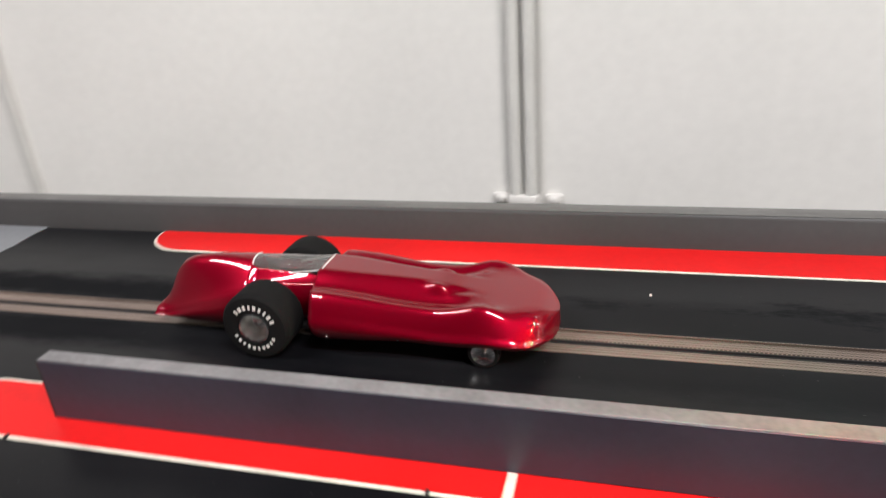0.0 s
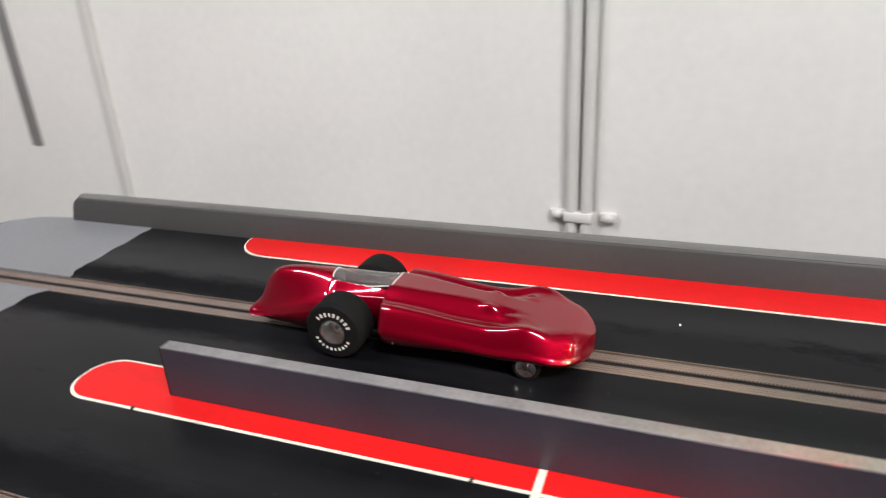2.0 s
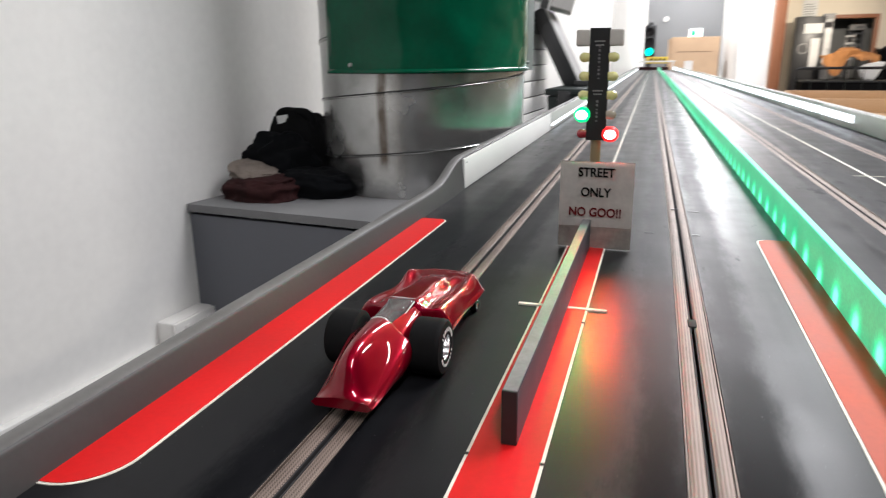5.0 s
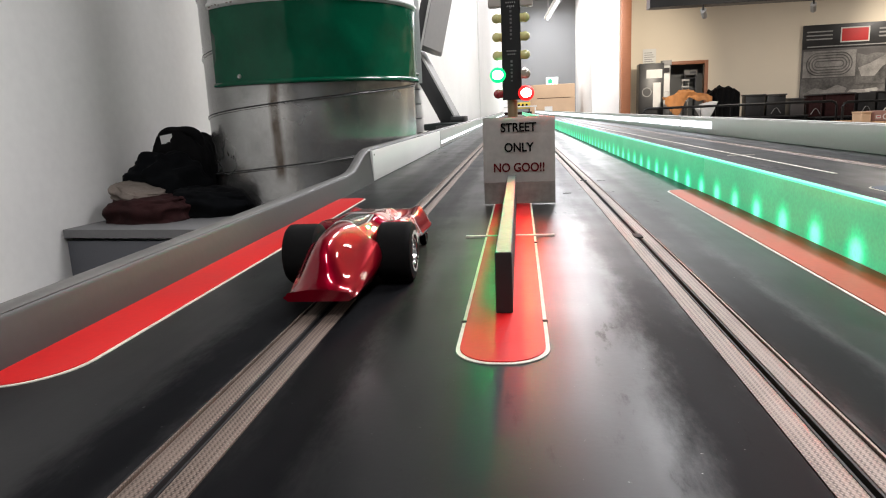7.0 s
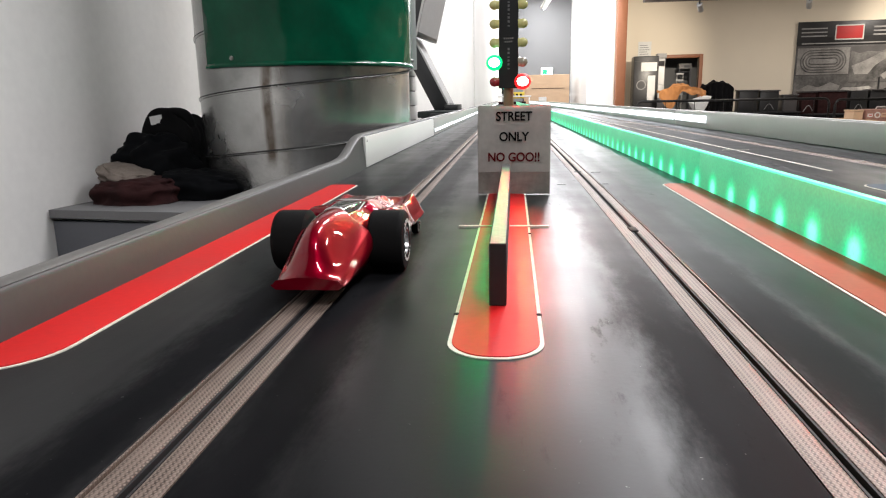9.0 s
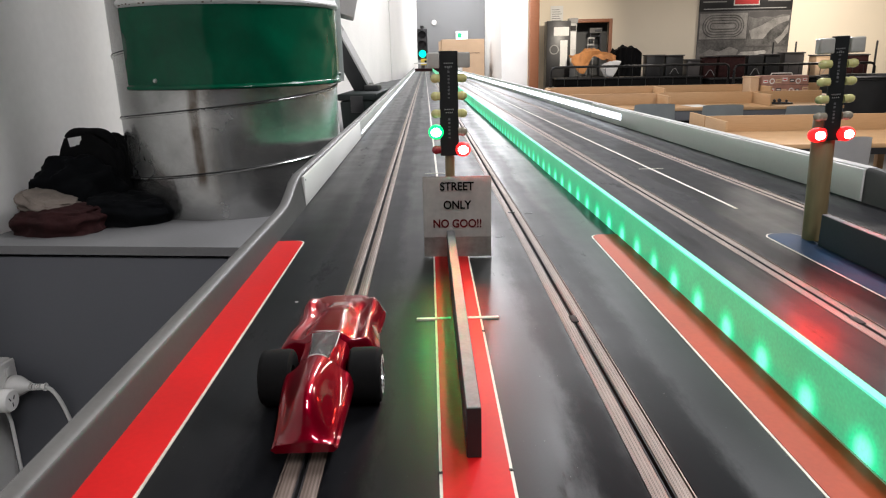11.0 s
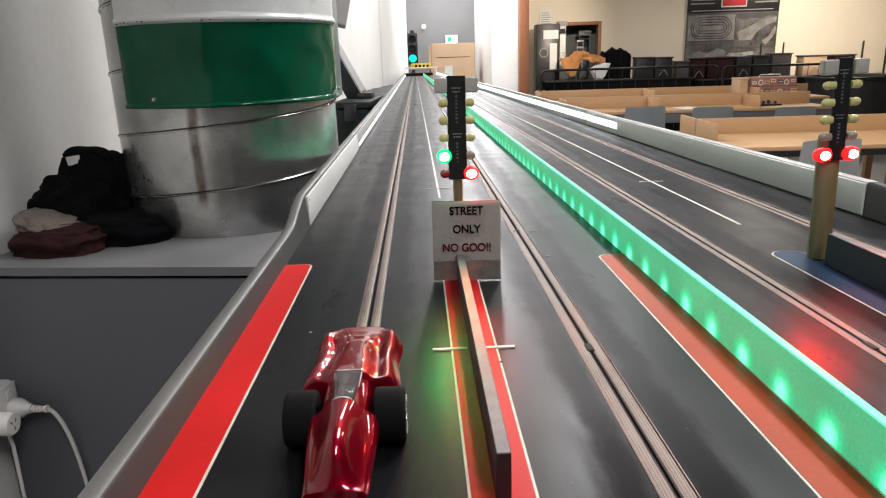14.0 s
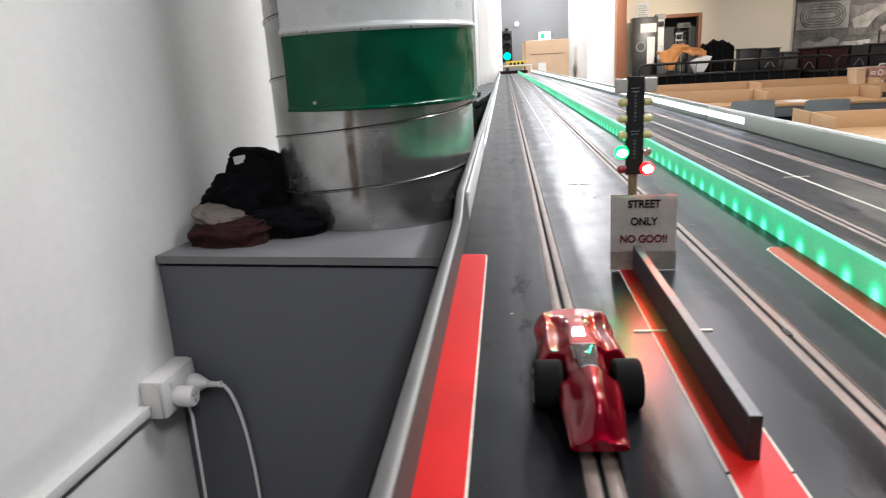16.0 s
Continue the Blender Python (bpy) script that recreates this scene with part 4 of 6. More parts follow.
def tree(x, y, zs, pcb_w, arm, on_left, on_right, label, thick, lean=0.0, long=1.25):
    """Starting lamps on a post: two columns of lamps on a tall circuit board."""
    t = thing("start_light", label, "starting light", pose(x, y, 0.0008, 0, lean, 0))
    z_pcb, z_top = zs[-1] - 0.0062, zs[0] + 0.0265
    part("post", lathe([(0, 0), (thick, 0), (thick, z_pcb + 0.020), (thick * 0.86, z_pcb + 0.022), (0, z_pcb + 0.022)], 24, pose(0, thick + 0.0005, 0)), M["dowel"], t, "olive wooden post")
    part("circuit_board", box(-pcb_w / 2, pcb_w / 2, -0.0025, -0.0005, z_pcb, z_top, 0.0003, seg=1), M["pcb"], t)
    for k, z in enumerate((z_top - 0.012, z_top - 0.0155, z_pcb + 0.45 * (z_top - z_pcb), z_pcb + 0.42 * (z_top - z_pcb))):
        for i in range(5 - k % 2):
            xx = -0.004 + 0.002 * i + 0.001 * (k % 2)
            part("solder_joint", box(xx - 0.0005, xx + 0.0005, -0.0031, -0.0026, z - 0.0006, z + 0.0006), M["solder"], t)
    bm = bmesh.new()
    for z0, count in ((z_pcb + 0.058, 9), (z_pcb + 0.018, 6)):
        for i in range(count):
            z = z0 + i * 0.0036
            box(-0.0010, 0.0010, -0.0029, -0.0026, z, z + (0.0021 if i % 3 else 0.0012), bm=bm)
    part("printed_marks", bm, M["divtop"], t, "unreadable printed marks")
    off = ("amber_off", "amber_off", "amber_off", "green_off", "orange_off")
    for s, lit in ((-1, on_left), (1, on_right)):
        a, b = sorted((s * (pcb_w / 2 - 0.0005), s * (arm + 0.0078)))
        part("stage_lamp", box(a, b, -0.0075, 0.0040, z_top - 0.0165, z_top - 0.0015, 0.0016, seg=3), M["clear_off"], t, "milky white stage lamp")
        for i, z in enumerate(zs):
            # lit bulbs are oversized: the glare round them is put into their shape
            r = 0.0076 if i in lit else 0.0045
            bm = cyl((s * (pcb_w / 2 - 0.0005), -0.0020, z), (s * arm, -0.0020, z), r * 0.90, 16)
            ball((s * arm, -0.0020, z), r, bm, (long, 1, 1), 16, 10)
            lamp = part("lamp", bm, M[lit[i] + "_on"] if i in lit else M[off[i]], t, "lit lamp" if i in lit else "unlit lamp")
            if i in lit:
                part("diode_core", ball((s * arm, -0.0074, z), 0.0046, None, (1.2, 0.8, 1), 16, 10), M[lit[i] + "_core"], lamp)
    return t


tree(0.0020, 0.3990, (0.1780, 0.1605, 0.1430, 0.1245, 0.1062), 0.0190, 0.0138, {3: "green"}, {4: "red"}, "slot-track starting lights, green and red lamps lit, behind the notice", 0.0050, 0.0, 1.05)
tree(0.3955, 0.3860, (0.1840, 0.1668, 0.1495, 0.1325, 0.1142), 0.0170, 0.0145, {4: "red"}, {4: "red"}, "slot-track starting lights on a stout olive post, both red lamps lit", 0.0112, -1.7)


# ---------------------------------------------------------------- the model car
def along(knots, y):
    """A smooth curve through (place, value) knots."""
    if y <= knots[0][0]:
        return knots[0][1]
    for k in range(len(knots) - 1):
        (a, p), (b, q) = knots[k], knots[k + 1]
        if y <= b:
            (a0, p0), (b1, q1) = knots[max(k - 1, 0)], knots[min(k + 2, len(knots) - 1)]
            m0, m1 = (q - p0) / (b - a0) * (b - a), (q1 - p) / (b1 - a) * (b - a)
            t = (y - a) / (b - a)
            return (2 * t ** 3 - 3 * t ** 2 + 1) * p + (t ** 3 - 2 * t ** 2 + t) * m0 + (3 * t ** 2 - 2 * t ** 3) * q + (t ** 3 - t ** 2) * m1
    return knots[-1][1]


CAR_WIDTH = ((0.093, 0.0292), (0.096, 0.0306), (0.115, 0.0302), (0.137, 0.0286), (0.152, 0.0293), (0.170, 0.0306), (0.184, 0.0294), (0.193, 0.0255), (0.199, 0.0192), (0.2025, 0.0120), (0.2042, 0.0030))
CAR_HOOD = ((0.085, 0.0362), (0.100, 0.0352), (0.120, 0.0334), (0.140, 0.0314), (0.155, 0.0295), (0.170, 0.0268), (0.185, 0.0248), (0.196, 0.0228), (0.2042, 0.0172))
CAR_SHOULDER = ((0.090, 0.0306), (0.100, 0.0304), (0.115, 0.0288), (0.132, 0.0262), (0.147, 0.0248), (0.160, 0.0248), (0.173, 0.0254), (0.184, 0.0238), (0.195, 0.0206), (0.2042, 0.0158))
CAR_RIDGE = ((0.000, 0.0132), (0.004, 0.0190), (0.009, 0.0285), (0.016, 0.0342), (0.028, 0.0368), (0.045, 0.0374), (0.060, 0.0370), (0.090, 0.0362))
CAR_DECK = ((0.000, 0.0122), (0.004, 0.0112), (0.012, 0.0124), (0.030, 0.0178), (0.060, 0.0262), (0.090, 0.0290))


def car_half_width(y):
    tail = 0.0158 + 0.0036 * smooth01(0.000, 0.055, y)
    tail += (0.0135 - tail) * smooth01(0.0545, 0.0585, y)
    k = smooth01(0.0895, 0.0935, y)
    return tail * (1 - k) + along(CAR_WIDTH, y) * k


def car_bottom(y):
    return 0.0052 + 0.0036 * smooth01(0.040, 0.095, y) + 0.0026 * (1 - smooth01(0.0, 0.022, y)) - 0.0012 * smooth01(0.180, 0.200, y) + 0.0012 * math.exp(-((y - 0.1735) / 0.0085) ** 2)


def car_top(x, y):
    a = abs(x)
    w = car_half_width(y)
    k = min(1.0, a / max(w, 1e-4))
    # gabled tail that falls from a sharp spine to a flared edge
    ridge, deck = along(CAR_RIDGE, y), along(CAR_DECK, y)
    gable = (1 - (math.sqrt(k * k + 0.012) - 0.11) / 0.896) ** 1.12
    tail = deck + (ridge - deck) * (0.42 * gable + 0.58 * (1 - smooth01(0.16, 0.98, k))) - 0.0016 * max(0.0, (k - 0.9) / 0.1) ** 2
    # hood with a raised middle, a rounded shoulder and a blister over each front wheel
    hood, shoulder = along(CAR_HOOD, y), along(CAR_SHOULDER, y)
    crown = 0.0072 - 0.0030 * smooth01(0.095, 0.150, y) + 0.012 * smooth01(0.152, 0.185, y)
    q = 1 - smooth01(crown, crown + 0.0120, a)
    front = min(hood, shoulder - 0.0010) + max(0.0, hood - shoulder + 0.0010) * q
    front -= 0.0006 * math.exp(-((a - crown - 0.0110) / 0.0040) ** 2) * (1 - smooth01(0.160, 0.180, y))
    front += 0.0017 * math.exp(-((a - 0.0225) / 0.0050) ** 2) * (1 - smooth01(0.165, 0.180, y))
    front += 0.0034 * math.exp(-((y - 0.1735) / 0.0125) ** 2) * math.exp(-((a - 0.0236) / 0.0045) ** 2)
    front += 0.0021 * math.exp(-((y - 0.1500) / 0.0050) ** 2) * math.exp(-((a - 0.0085) / 0.0019) ** 2)
    front -= 0.0012 * math.exp(-((y - 0.1600) / 0.0070) ** 2) * math.exp(-((a - 0.0085) / 0.0019) ** 2)
    start = 0.74 - 0.34 * smooth01(0.172, 0.196, y)
    front -= 0.0080 * max(0.0, (k - start) / (1 - start)) ** 2.4
    blend = smooth01(0.0895, 0.0935, y)
    top = tail * (1 - blend) + front * blend
    # open cockpit under the canopy
    if 0.054 < y < 0.094:
        half = 0.0052 + 0.0026 * (y - 0.054) / 0.040
        well = (1 - smooth01(half - 0.0006, half + 0.0006, a)) * smooth01(0.0550, 0.0565, y) * (1 - smooth01(0.0900, 0.0920, y))
        top = top * (1 - well) + min(top, 0.0275) * well
    return top


def model_car(m):
    car = thing("slot_car", "candy-red lacquered streamliner slot car on the track", "model car", m)
    bm = bmesh.new()
    ny, nx = 210, 72
    grid = []
    for j in range(ny + 1):
        y = 0.0004 + 0.2036 * (j / ny) ** 0.985
        w = car_half_width(y)
        row = []
        bottom = car_bottom(y)
        for i in range(nx + 1):
            x = w * (2 * i / nx - 1)
            row.append(bm.verts.new((x, y, max(bottom + 0.0016, car_top(x, y)))))
        tuck = min(0.0040, 0.3 * w) * (0.3 + 0.7 * smooth01(0.0, 0.030, y))
        edge = row[0].co.z
        sides = []
        for f, out in ((0.0, -1.0), (0.10, -0.55), (0.28, -0.16), (0.50, 0.10), (0.72, 0.22), (0.90, 0.15)):
            sides.append((w + (out * tuck if out < 0 else out * 0.006), bottom + f * (edge - bottom)))
        left = [bm.verts.new((-x, y, z)) for x, z in sides]
        right = [bm.verts.new((x, y, z)) for x, z in sides[::-1]]
        grid.append(left + row + right)
    for a, b in zip(grid, grid[1:]):
        for i in range(len(a) - 1):
            bm.faces.new((a[i], a[i + 1], b[i + 1], b[i]))
    bm.faces.new(grid[0][::-1])
    bm.faces.new(grid[-1])
    bmesh.ops.recalc_face_normals(bm, faces=bm.faces)
    part("body", bm, M["candy"], car, smooth=42)
    # clear canopy with a pale masked border over a dark cockpit
    bm = bmesh.new()
    ring = []
    ny, nx = 22, 18
    for j in range(ny + 1):
        k = j / ny
        y = 0.0550 + 0.0385 * k
        hw = 0.0060 + 0.0024 * k
        side = along(((0.0, 0.0312), (0.5, 0.0316), (1.0, 0.0348)), k)
        top = along(((0.0, 0.0372), (0.4, 0.0372), (0.8, 0.0363), (1.0, 0.0356)), k)
        ring.append([bm.verts.new((hw * math.sin(radians(90 * (2 * i / nx - 1))), y, side + (top - side) * abs(math.cos(radians(90 * (2 * i / nx - 1)))) ** 0.55)) for i in range(nx + 1)])
    border = [v.co.copy() for v in ring[0]] + [r[-1].co.copy() for r in ring[1:-1]] + [v.co.copy() for v in ring[-1][::-1]] + [r[0].co.copy() for r in ring[-2:0:-1]] + [ring[0][0].co.copy()]
    for a, b in zip(ring, ring[1:]):
        for i in range(nx):
            bm.faces.new((a[i], a[i + 1], b[i + 1], b[i]))
    bmesh.ops.recalc_face_normals(bm, faces=bm.faces)
    bmesh.ops.solidify(bm, geom=bm.faces[:], thickness=0.0004)
    cp = part("canopy", bm, M["canopy"], car, "clear moulded canopy", smooth=60)
    part("canopy_border", sweep(border, 0.00048, 8), M["canopyrim"], cp, "pale border of the canopy")
    part("cockpit_floor", box(-0.0048, 0.0048, 0.0570, 0.0895, 0.0240, 0.0282, 0.0008), M["dark"], car, "dark cockpit floor")
    # chassis and axles
    part("chassis", box(-0.012, 0.012, 0.035, 0.185, 0.0035, 0.0065, 0.0006), M["dark"], car)
    part("rear_axle", cyl((-0.030, 0.0685, 0.0169), (0.030, 0.0685, 0.0169), 0.0014, 12), M["alloy"], car)
    part("front_axle", cyl((-0.029, 0.1735, 0.0074), (0.029, 0.1735, 0.0074), 0.0010, 10), M["alloy"], car)
    part("guide_flag", box(-0.0012, 0.0012, 0.172, 0.197, -0.0045, 0.006, 0.0004), M["black"], car)
    for s in (-1, 1):
        turn = Matrix.Translation((s * 0.0262, 0.0685, 0.0169)) @ Euler((0, radians(90 * s), 0)).to_matrix().to_4x4()
        prof = [(0.0072, -0.0085), (0.0120, -0.0094), (0.0152, -0.0092), (0.0166, -0.0080), (0.0168, -0.0060), (0.0168, 0.0062), (0.0166, 0.0080), (0.0154, 0.0093), (0.0122, 0.0098), (0.0098, 0.0099), (0.0074, 0.0090)]
        wheel = part("rear_wheel", lathe(prof + [prof[0]], 40, turn), M["rubber"], car, "wide black rubber rear tyre")
        part("axle_nut", lathe([(0.0, 0.0008), (0.0013, 0.0010), (0.0014, 0.0042), (0.0010, 0.0046), (0.0, 0.0046)], 16, turn), M["alloy"], wheel)
        part("hub", lathe([(0.0, 0.0010), (0.0030, 0.0012), (0.0048, 0.0022), (0.0062, 0.0060), (0.0068, 0.0096), (0.0075, 0.0098), (0.0076, 0.0085), (0.0076, -0.008)], 36, turn), M["alloy"], wheel, "turned aluminium hub")
        bm = bmesh.new()
        for start, count in ((22, 9), (205, 10)):
            for i in range(count):
                a = radians(start + 14 * i)
                q = Matrix.Rotation(a, 4, "Z")
                wide = 0.00045 + 0.00025 * ((i * 7 + start) % 3) / 2
                b2 = box(-wide, wide, 0.0097, 0.0119 if count == 9 else 0.0112, 0.0096, 0.01008)
                b2.transform(turn @ q)
                me = bpy.data.meshes.new("tmp")
                b2.to_mesh(me)
                b2.free()
                bm.from_mesh(me)
                bpy.data.meshes.remove(me)
        part("sidewall_marks", bm, M["inkpale"], wheel, "pale unreadable marks round the sidewall", smooth=0)
        turn = Matrix.Translation((s * 0.0258, 0.1735, 0.0074)) @ Euler((0, radians(90 * s), 0)).to_matrix().to_4x4()
        fw = part("front_wheel", lathe([(0.0054, -0.0022), (0.0068, -0.0022), (0.0074, -0.0012), (0.0074, 0.0012), (0.0068, 0.0022), (0.0054, 0.0022), (0.0054, -0.0022)], 28, turn), M["rubber"], car, "small black front tyre")
        part("hub", lathe([(0.0, 0.0010), (0.0030, 0.0012), (0.0053, 0.0024), (0.0055, 0.0010), (0.0053, -0.002)], 24, turn), M["alloy"], fw, "bright hub")
    # pickup wires under the nose
    for s in (-1, 1):
        part("lead_wire", sweep([(s * 0.003, 0.168, 0.007), (s * 0.006, 0.185, 0.010), (s * 0.0065, 0.197, 0.0085), (s * 0.003, 0.200, 0.0035), (s * 0.0022, 0.194, 0.002)], 0.0009, 8), M["chrome"], car)
        part("pin", ball((s * 0.0296, 0.101, 0.0115), 0.0008, None, (1, 1, 1), 8, 6), M["chrome"], car)
        part("pin", ball((s * 0.0278, 0.135, 0.0115), 0.0008, None, (1, 1, 1), 8, 6), M["chrome"], car)
    return car


model_car(pose(-0.0866, -0.0022, 0.0))

# ---------------------------------------------------------------- beside the strip
# grey box bench against the wall
shelf = thing("box_bench", "slate-grey box bench with a worn top against the wall", "bench", pose(wall_x(0.775) + 0.004, 0.775, 0, 0, 0, -7.0))
part("top_board", prism([(0, -0.006), (0.548, -0.006), (0.560, 0.10), (0.565, 0.95), (0.05, 0.95)], -0.093, -0.079), M["shelftop"], shelf)
part("front_panel", box(0.0, 0.545, 0.0, 0.016, FLOOR, -0.0995, 0.001), M["shelffront"], shelf)
part("side_panel", box(0.530, 0.545, 0.0165, 0.94, FLOOR, -0.0995, 0.001), M["shelffront"], shelf)

# spiral duct with half a steel drum strapped to its front
DX, DY, DR, DZ = -0.412, 1.108, 0.2060, -0.079
TR = DR + 0.0045
duct = thing("spiral_duct", "galvanised spiral duct standing on the bench", "duct", pose(DX - 0.0045, DY + 0.0045, DZ))
part("tube", lathe([(TR - 0.003, 0), (TR, 0), (TR, 1.9), (TR - 0.003, 1.9), (TR - 0.003, 0)], 96), M["zinc"], duct)
pts = []
for i in range(72 * 16):
    a = 2 * math.pi * i / 72
    z = 0.005 - DZ + 0.113 * (math.degrees(a) - 270) / 360 - 0.113
    if 0.004 < z < 1.88:
        pts.append(((TR + 0.0012) * math.cos(a), (TR + 0.0012) * math.sin(a), z))
part("seam", sweep(pts, 0.0020, 6), M["zinc"], duct)
# thin black bar that paints the seam's shade onto the tube
part("seam_gap", sweep([(x * 1.001, y * 1.001, z + 0.0024) for x, y, z in pts], 0.0011, 6), M["divend"], duct, "dark line in place of the shade along the seam")
drum = thing("steel_drum_shell", "green and white enamelled half drum fixed round the duct", "drum", pose(DX, DY, 0))
R0 = DR + 0.0035
green = [(R0, 0.153), (R0 + 0.0045, 0.1525), (R0 + 0.0072, 0.1540), (R0 + 0.0078, 0.1565), (R0 + 0.0066, 0.1590), (R0 + 0.0042, 0.1610), (R0 + 0.004, 0.291), (R0, 0.291), (R0, 0.153)]
part("green_band", lathe(green, 80, None, None, -131, 20), M["drumgreen"], drum, "glossy green band")
whitep = [(R0, 0.2915), (R0 + 0.005, 0.2915), (R0 + 0.0088, 0.296), (R0 + 0.0088, 0.2995), (R0 + 0.005, 0.304), (R0 + 0.004, 0.308), (R0 + 0.004, 0.47), (R0 + 0.009, 0.476), (R0 + 0.009, 0.482), (R0 + 0.004, 0.488), (R0 + 0.004, 0.66), (R0, 0.66), (R0, 0.2915)]
part("white_band", lathe(whitep, 80, None, None, -131, 20), M["drumwhite"], drum, "white enamelled upper part with a rolled rib")
# rust breaks through the enamel along the rolled rib
random.seed(8)
for az in (-127, -124, -121.5, -119, -113, -111, -84, -80.5, -60, -33, -18):
    a, w = radians(az + random.uniform(-0.6, 0.6)), random.uniform(0.4, 1.3)
    z = random.choice((0.2942, 0.2956, 0.3005))
    chip = [((R0 + 0.0086) * math.cos(a + radians(w * (i / 4 - 0.5))), (R0 + 0.0086) * math.sin(a + radians(w * (i / 4 - 0.5))), z + random.uniform(-0.0004, 0.0004)) for i in range(5)]
    part("rust_chip", sweep(chip, random.uniform(0.0006, 0.0012), 6), M["rust"], drum, "brown rust chip")
for az in (-111, 8):
    a = radians(az)
    part("bolt", cyl(((R0 + 0.003) * math.cos(a), (R0 + 0.003) * math.sin(a), 0.1690), ((R0 + 0.0075) * math.cos(a), (R0 + 0.0075) * math.sin(a), 0.1690), 0.0042, 12, 0.003), M["plate"], drum)
a = radians(19)
part("end_flange", box(R0, R0 + 0.018, -0.0015, 0.0015, 0.153, 0.62, 0.0006), M["drumwhite"], drum).matrix_local = Matrix.Rotation(a, 4, "Z")


def heap(name, label, cx, cy, z0, sx, sy, sz, material, seed, turn=0, flat=0.5):
    """A crumpled garment: a lump with folds, flat underneath."""
    bm = bmesh.new()
    bmesh.ops.create_icosphere(bm, subdivisions=5, radius=1)
    for v in bm.verts:
        p = v.co.copy()
        k = 1 + 0.26 * noise.noise(p * 1.6 + Vector((seed, 0, 0))) + 0.16 * noise.noise(p * 3.7 + Vector((0, seed, 0)))
        ridge = abs(noise.noise(Vector((p.x * 2.2, p.y * 2.2, p.z * 5.0)) + Vector((seed * 2, 3, 1))))
        k += 0.16 * (0.35 - ridge)
        q = p * k
        z = q.z
        z = max(z, -flat)
        v.co = (q.x * sx, q.y * sy, (z + flat) * sz / (1 + flat))
    return solid(name, bm, M[material], label, "clothing", "clothes on the bench", m=pose(cx, cy, z0, 0, 0, turn), smooth=80)


def folded(name, label, cx, cy, z0, sx, sy, sz, material, seed, turn=0, lean=0.0, droop=0.0):
    """A garment lying folded: a soft flat lump with creased sides and a wavy outline."""
    bm = bmesh.new()
    bmesh.ops.create_icosphere(bm, subdivisions=5, radius=1)
    for v in bm.verts:
        p = v.co.copy()
        flat = 1 / max(abs(p.x) ** 3.4 + abs(p.y) ** 3.4, 0.16) ** 0.16
        out = 1 + 0.13 * noise.noise(Vector((p.x * 2.2, p.y * 2.2, seed))) + 0.07 * noise.noise(Vector((p.x * 5, p.y * 5, seed + p.z * 2)))
        crease = 0.10 * abs(noise.noise(Vector((p.x * 3.2 + seed, p.y * 1.4, p.z * 4.0)))) + 0.05 * noise.noise(p * 7 + Vector((seed, 0, 0)))
        layer = 0.055 * math.sin(p.z * 9 + 2.0 * noise.noise(p * 1.5 + Vector((0, seed, 0)))) * (1 - p.z ** 2)
        x, y = p.x * flat * (out + layer), p.y * flat * (out + layer)
        z = math.copysign(abs(p.z) ** 0.75, p.z) - crease * (1 + p.z)
        z = max(z, -0.5)
        hang = droop * max(0.0, -y - 0.35) ** 2
        v.co = (x * sx, y * sy, max(0.0, (z + 0.5) * sz / 1.5 + lean * x * sx - hang))
    return solid(name, bm, M[material], label, "clothing", "clothes on the bench", m=pose(cx, cy, z0, 0, 0, turn), smooth=80)


folded("jacket", "maroon jacket folded on the bench", -0.664, 0.862, -0.0790, 0.078, 0.055, 0.046, "cloth_brown", 1.3, -5)
folded("canvas_coat", "tan canvas coat folded over the jacket", -0.686, 0.878, -0.0420, 0.050, 0.048, 0.026, "cloth_tan", 4.4, -9, -0.25, 0.010)
heap("jumper", "dark navy jumper crumpled on the bench", -0.672, 0.945, -0.0785, 0.082, 0.052, 0.112, "cloth_navy", 7.7, 8)
folded("scarf", "navy scarf spread beside the jumper", -0.568, 0.920, -0.0788, 0.076, 0.056, 0.052, "cloth_navy", 2.2, 6, -0.10)
bag = thing("cloth_bag", "black fleece bag with a loop handle standing on the bench", "bag", pose(-0.654, 0.998, -0.079, 0, 0, -6))
bm = bmesh.new()
bmesh.ops.create_icosphere(bm, subdivisions=5, radius=1)
for v in bm.verts:
    p = v.co.copy()
    k = 1 + 0.12 * noise.noise(p * 2.1 + Vector((5, 5, 5))) + 0.07 * noise.noise(p * 4.5) + 0.05 * noise.noise(p * 9)
    q = p * k
    sq = 1 / max(abs(p.x) ** 3 + abs(p.z) ** 3, 0.2) ** 0.22
    v.co = (q.x * 0.062 * sq, q.y * 0.042, (max(q.z, -0.8) + 0.8) * 0.078 * sq)
part("sack", bm, M["cloth_black"], bag, smooth=80)
loop = []
for i in range(25):
    a = math.pi * i / 24
    loop.append((0.042 * math.cos(a) * (1 + 0.08 * math.sin(3 * a)), -0.012 - 0.006 * math.sin(2 * a), 0.122 + 0.038 * abs(math.sin(a)) ** 0.55 - 0.006 * math.sin(a) ** 6))
part("handle", sweep(loop, 0.0098, 12), M["cloth_black"], bag)
part("care_label", box(-0.006, 0.020, -0.037, -0.035, 0.134, 0.150), M["paper"], bag, "small white patch inside the loop handle").matrix_local = Matrix.Rotation(radians(-8), 4, "Y")


def wall_at(y, z, out=0.0):
    return pose(wall_x(y) + out, y, z, 0, 0, TURN_ROOM)


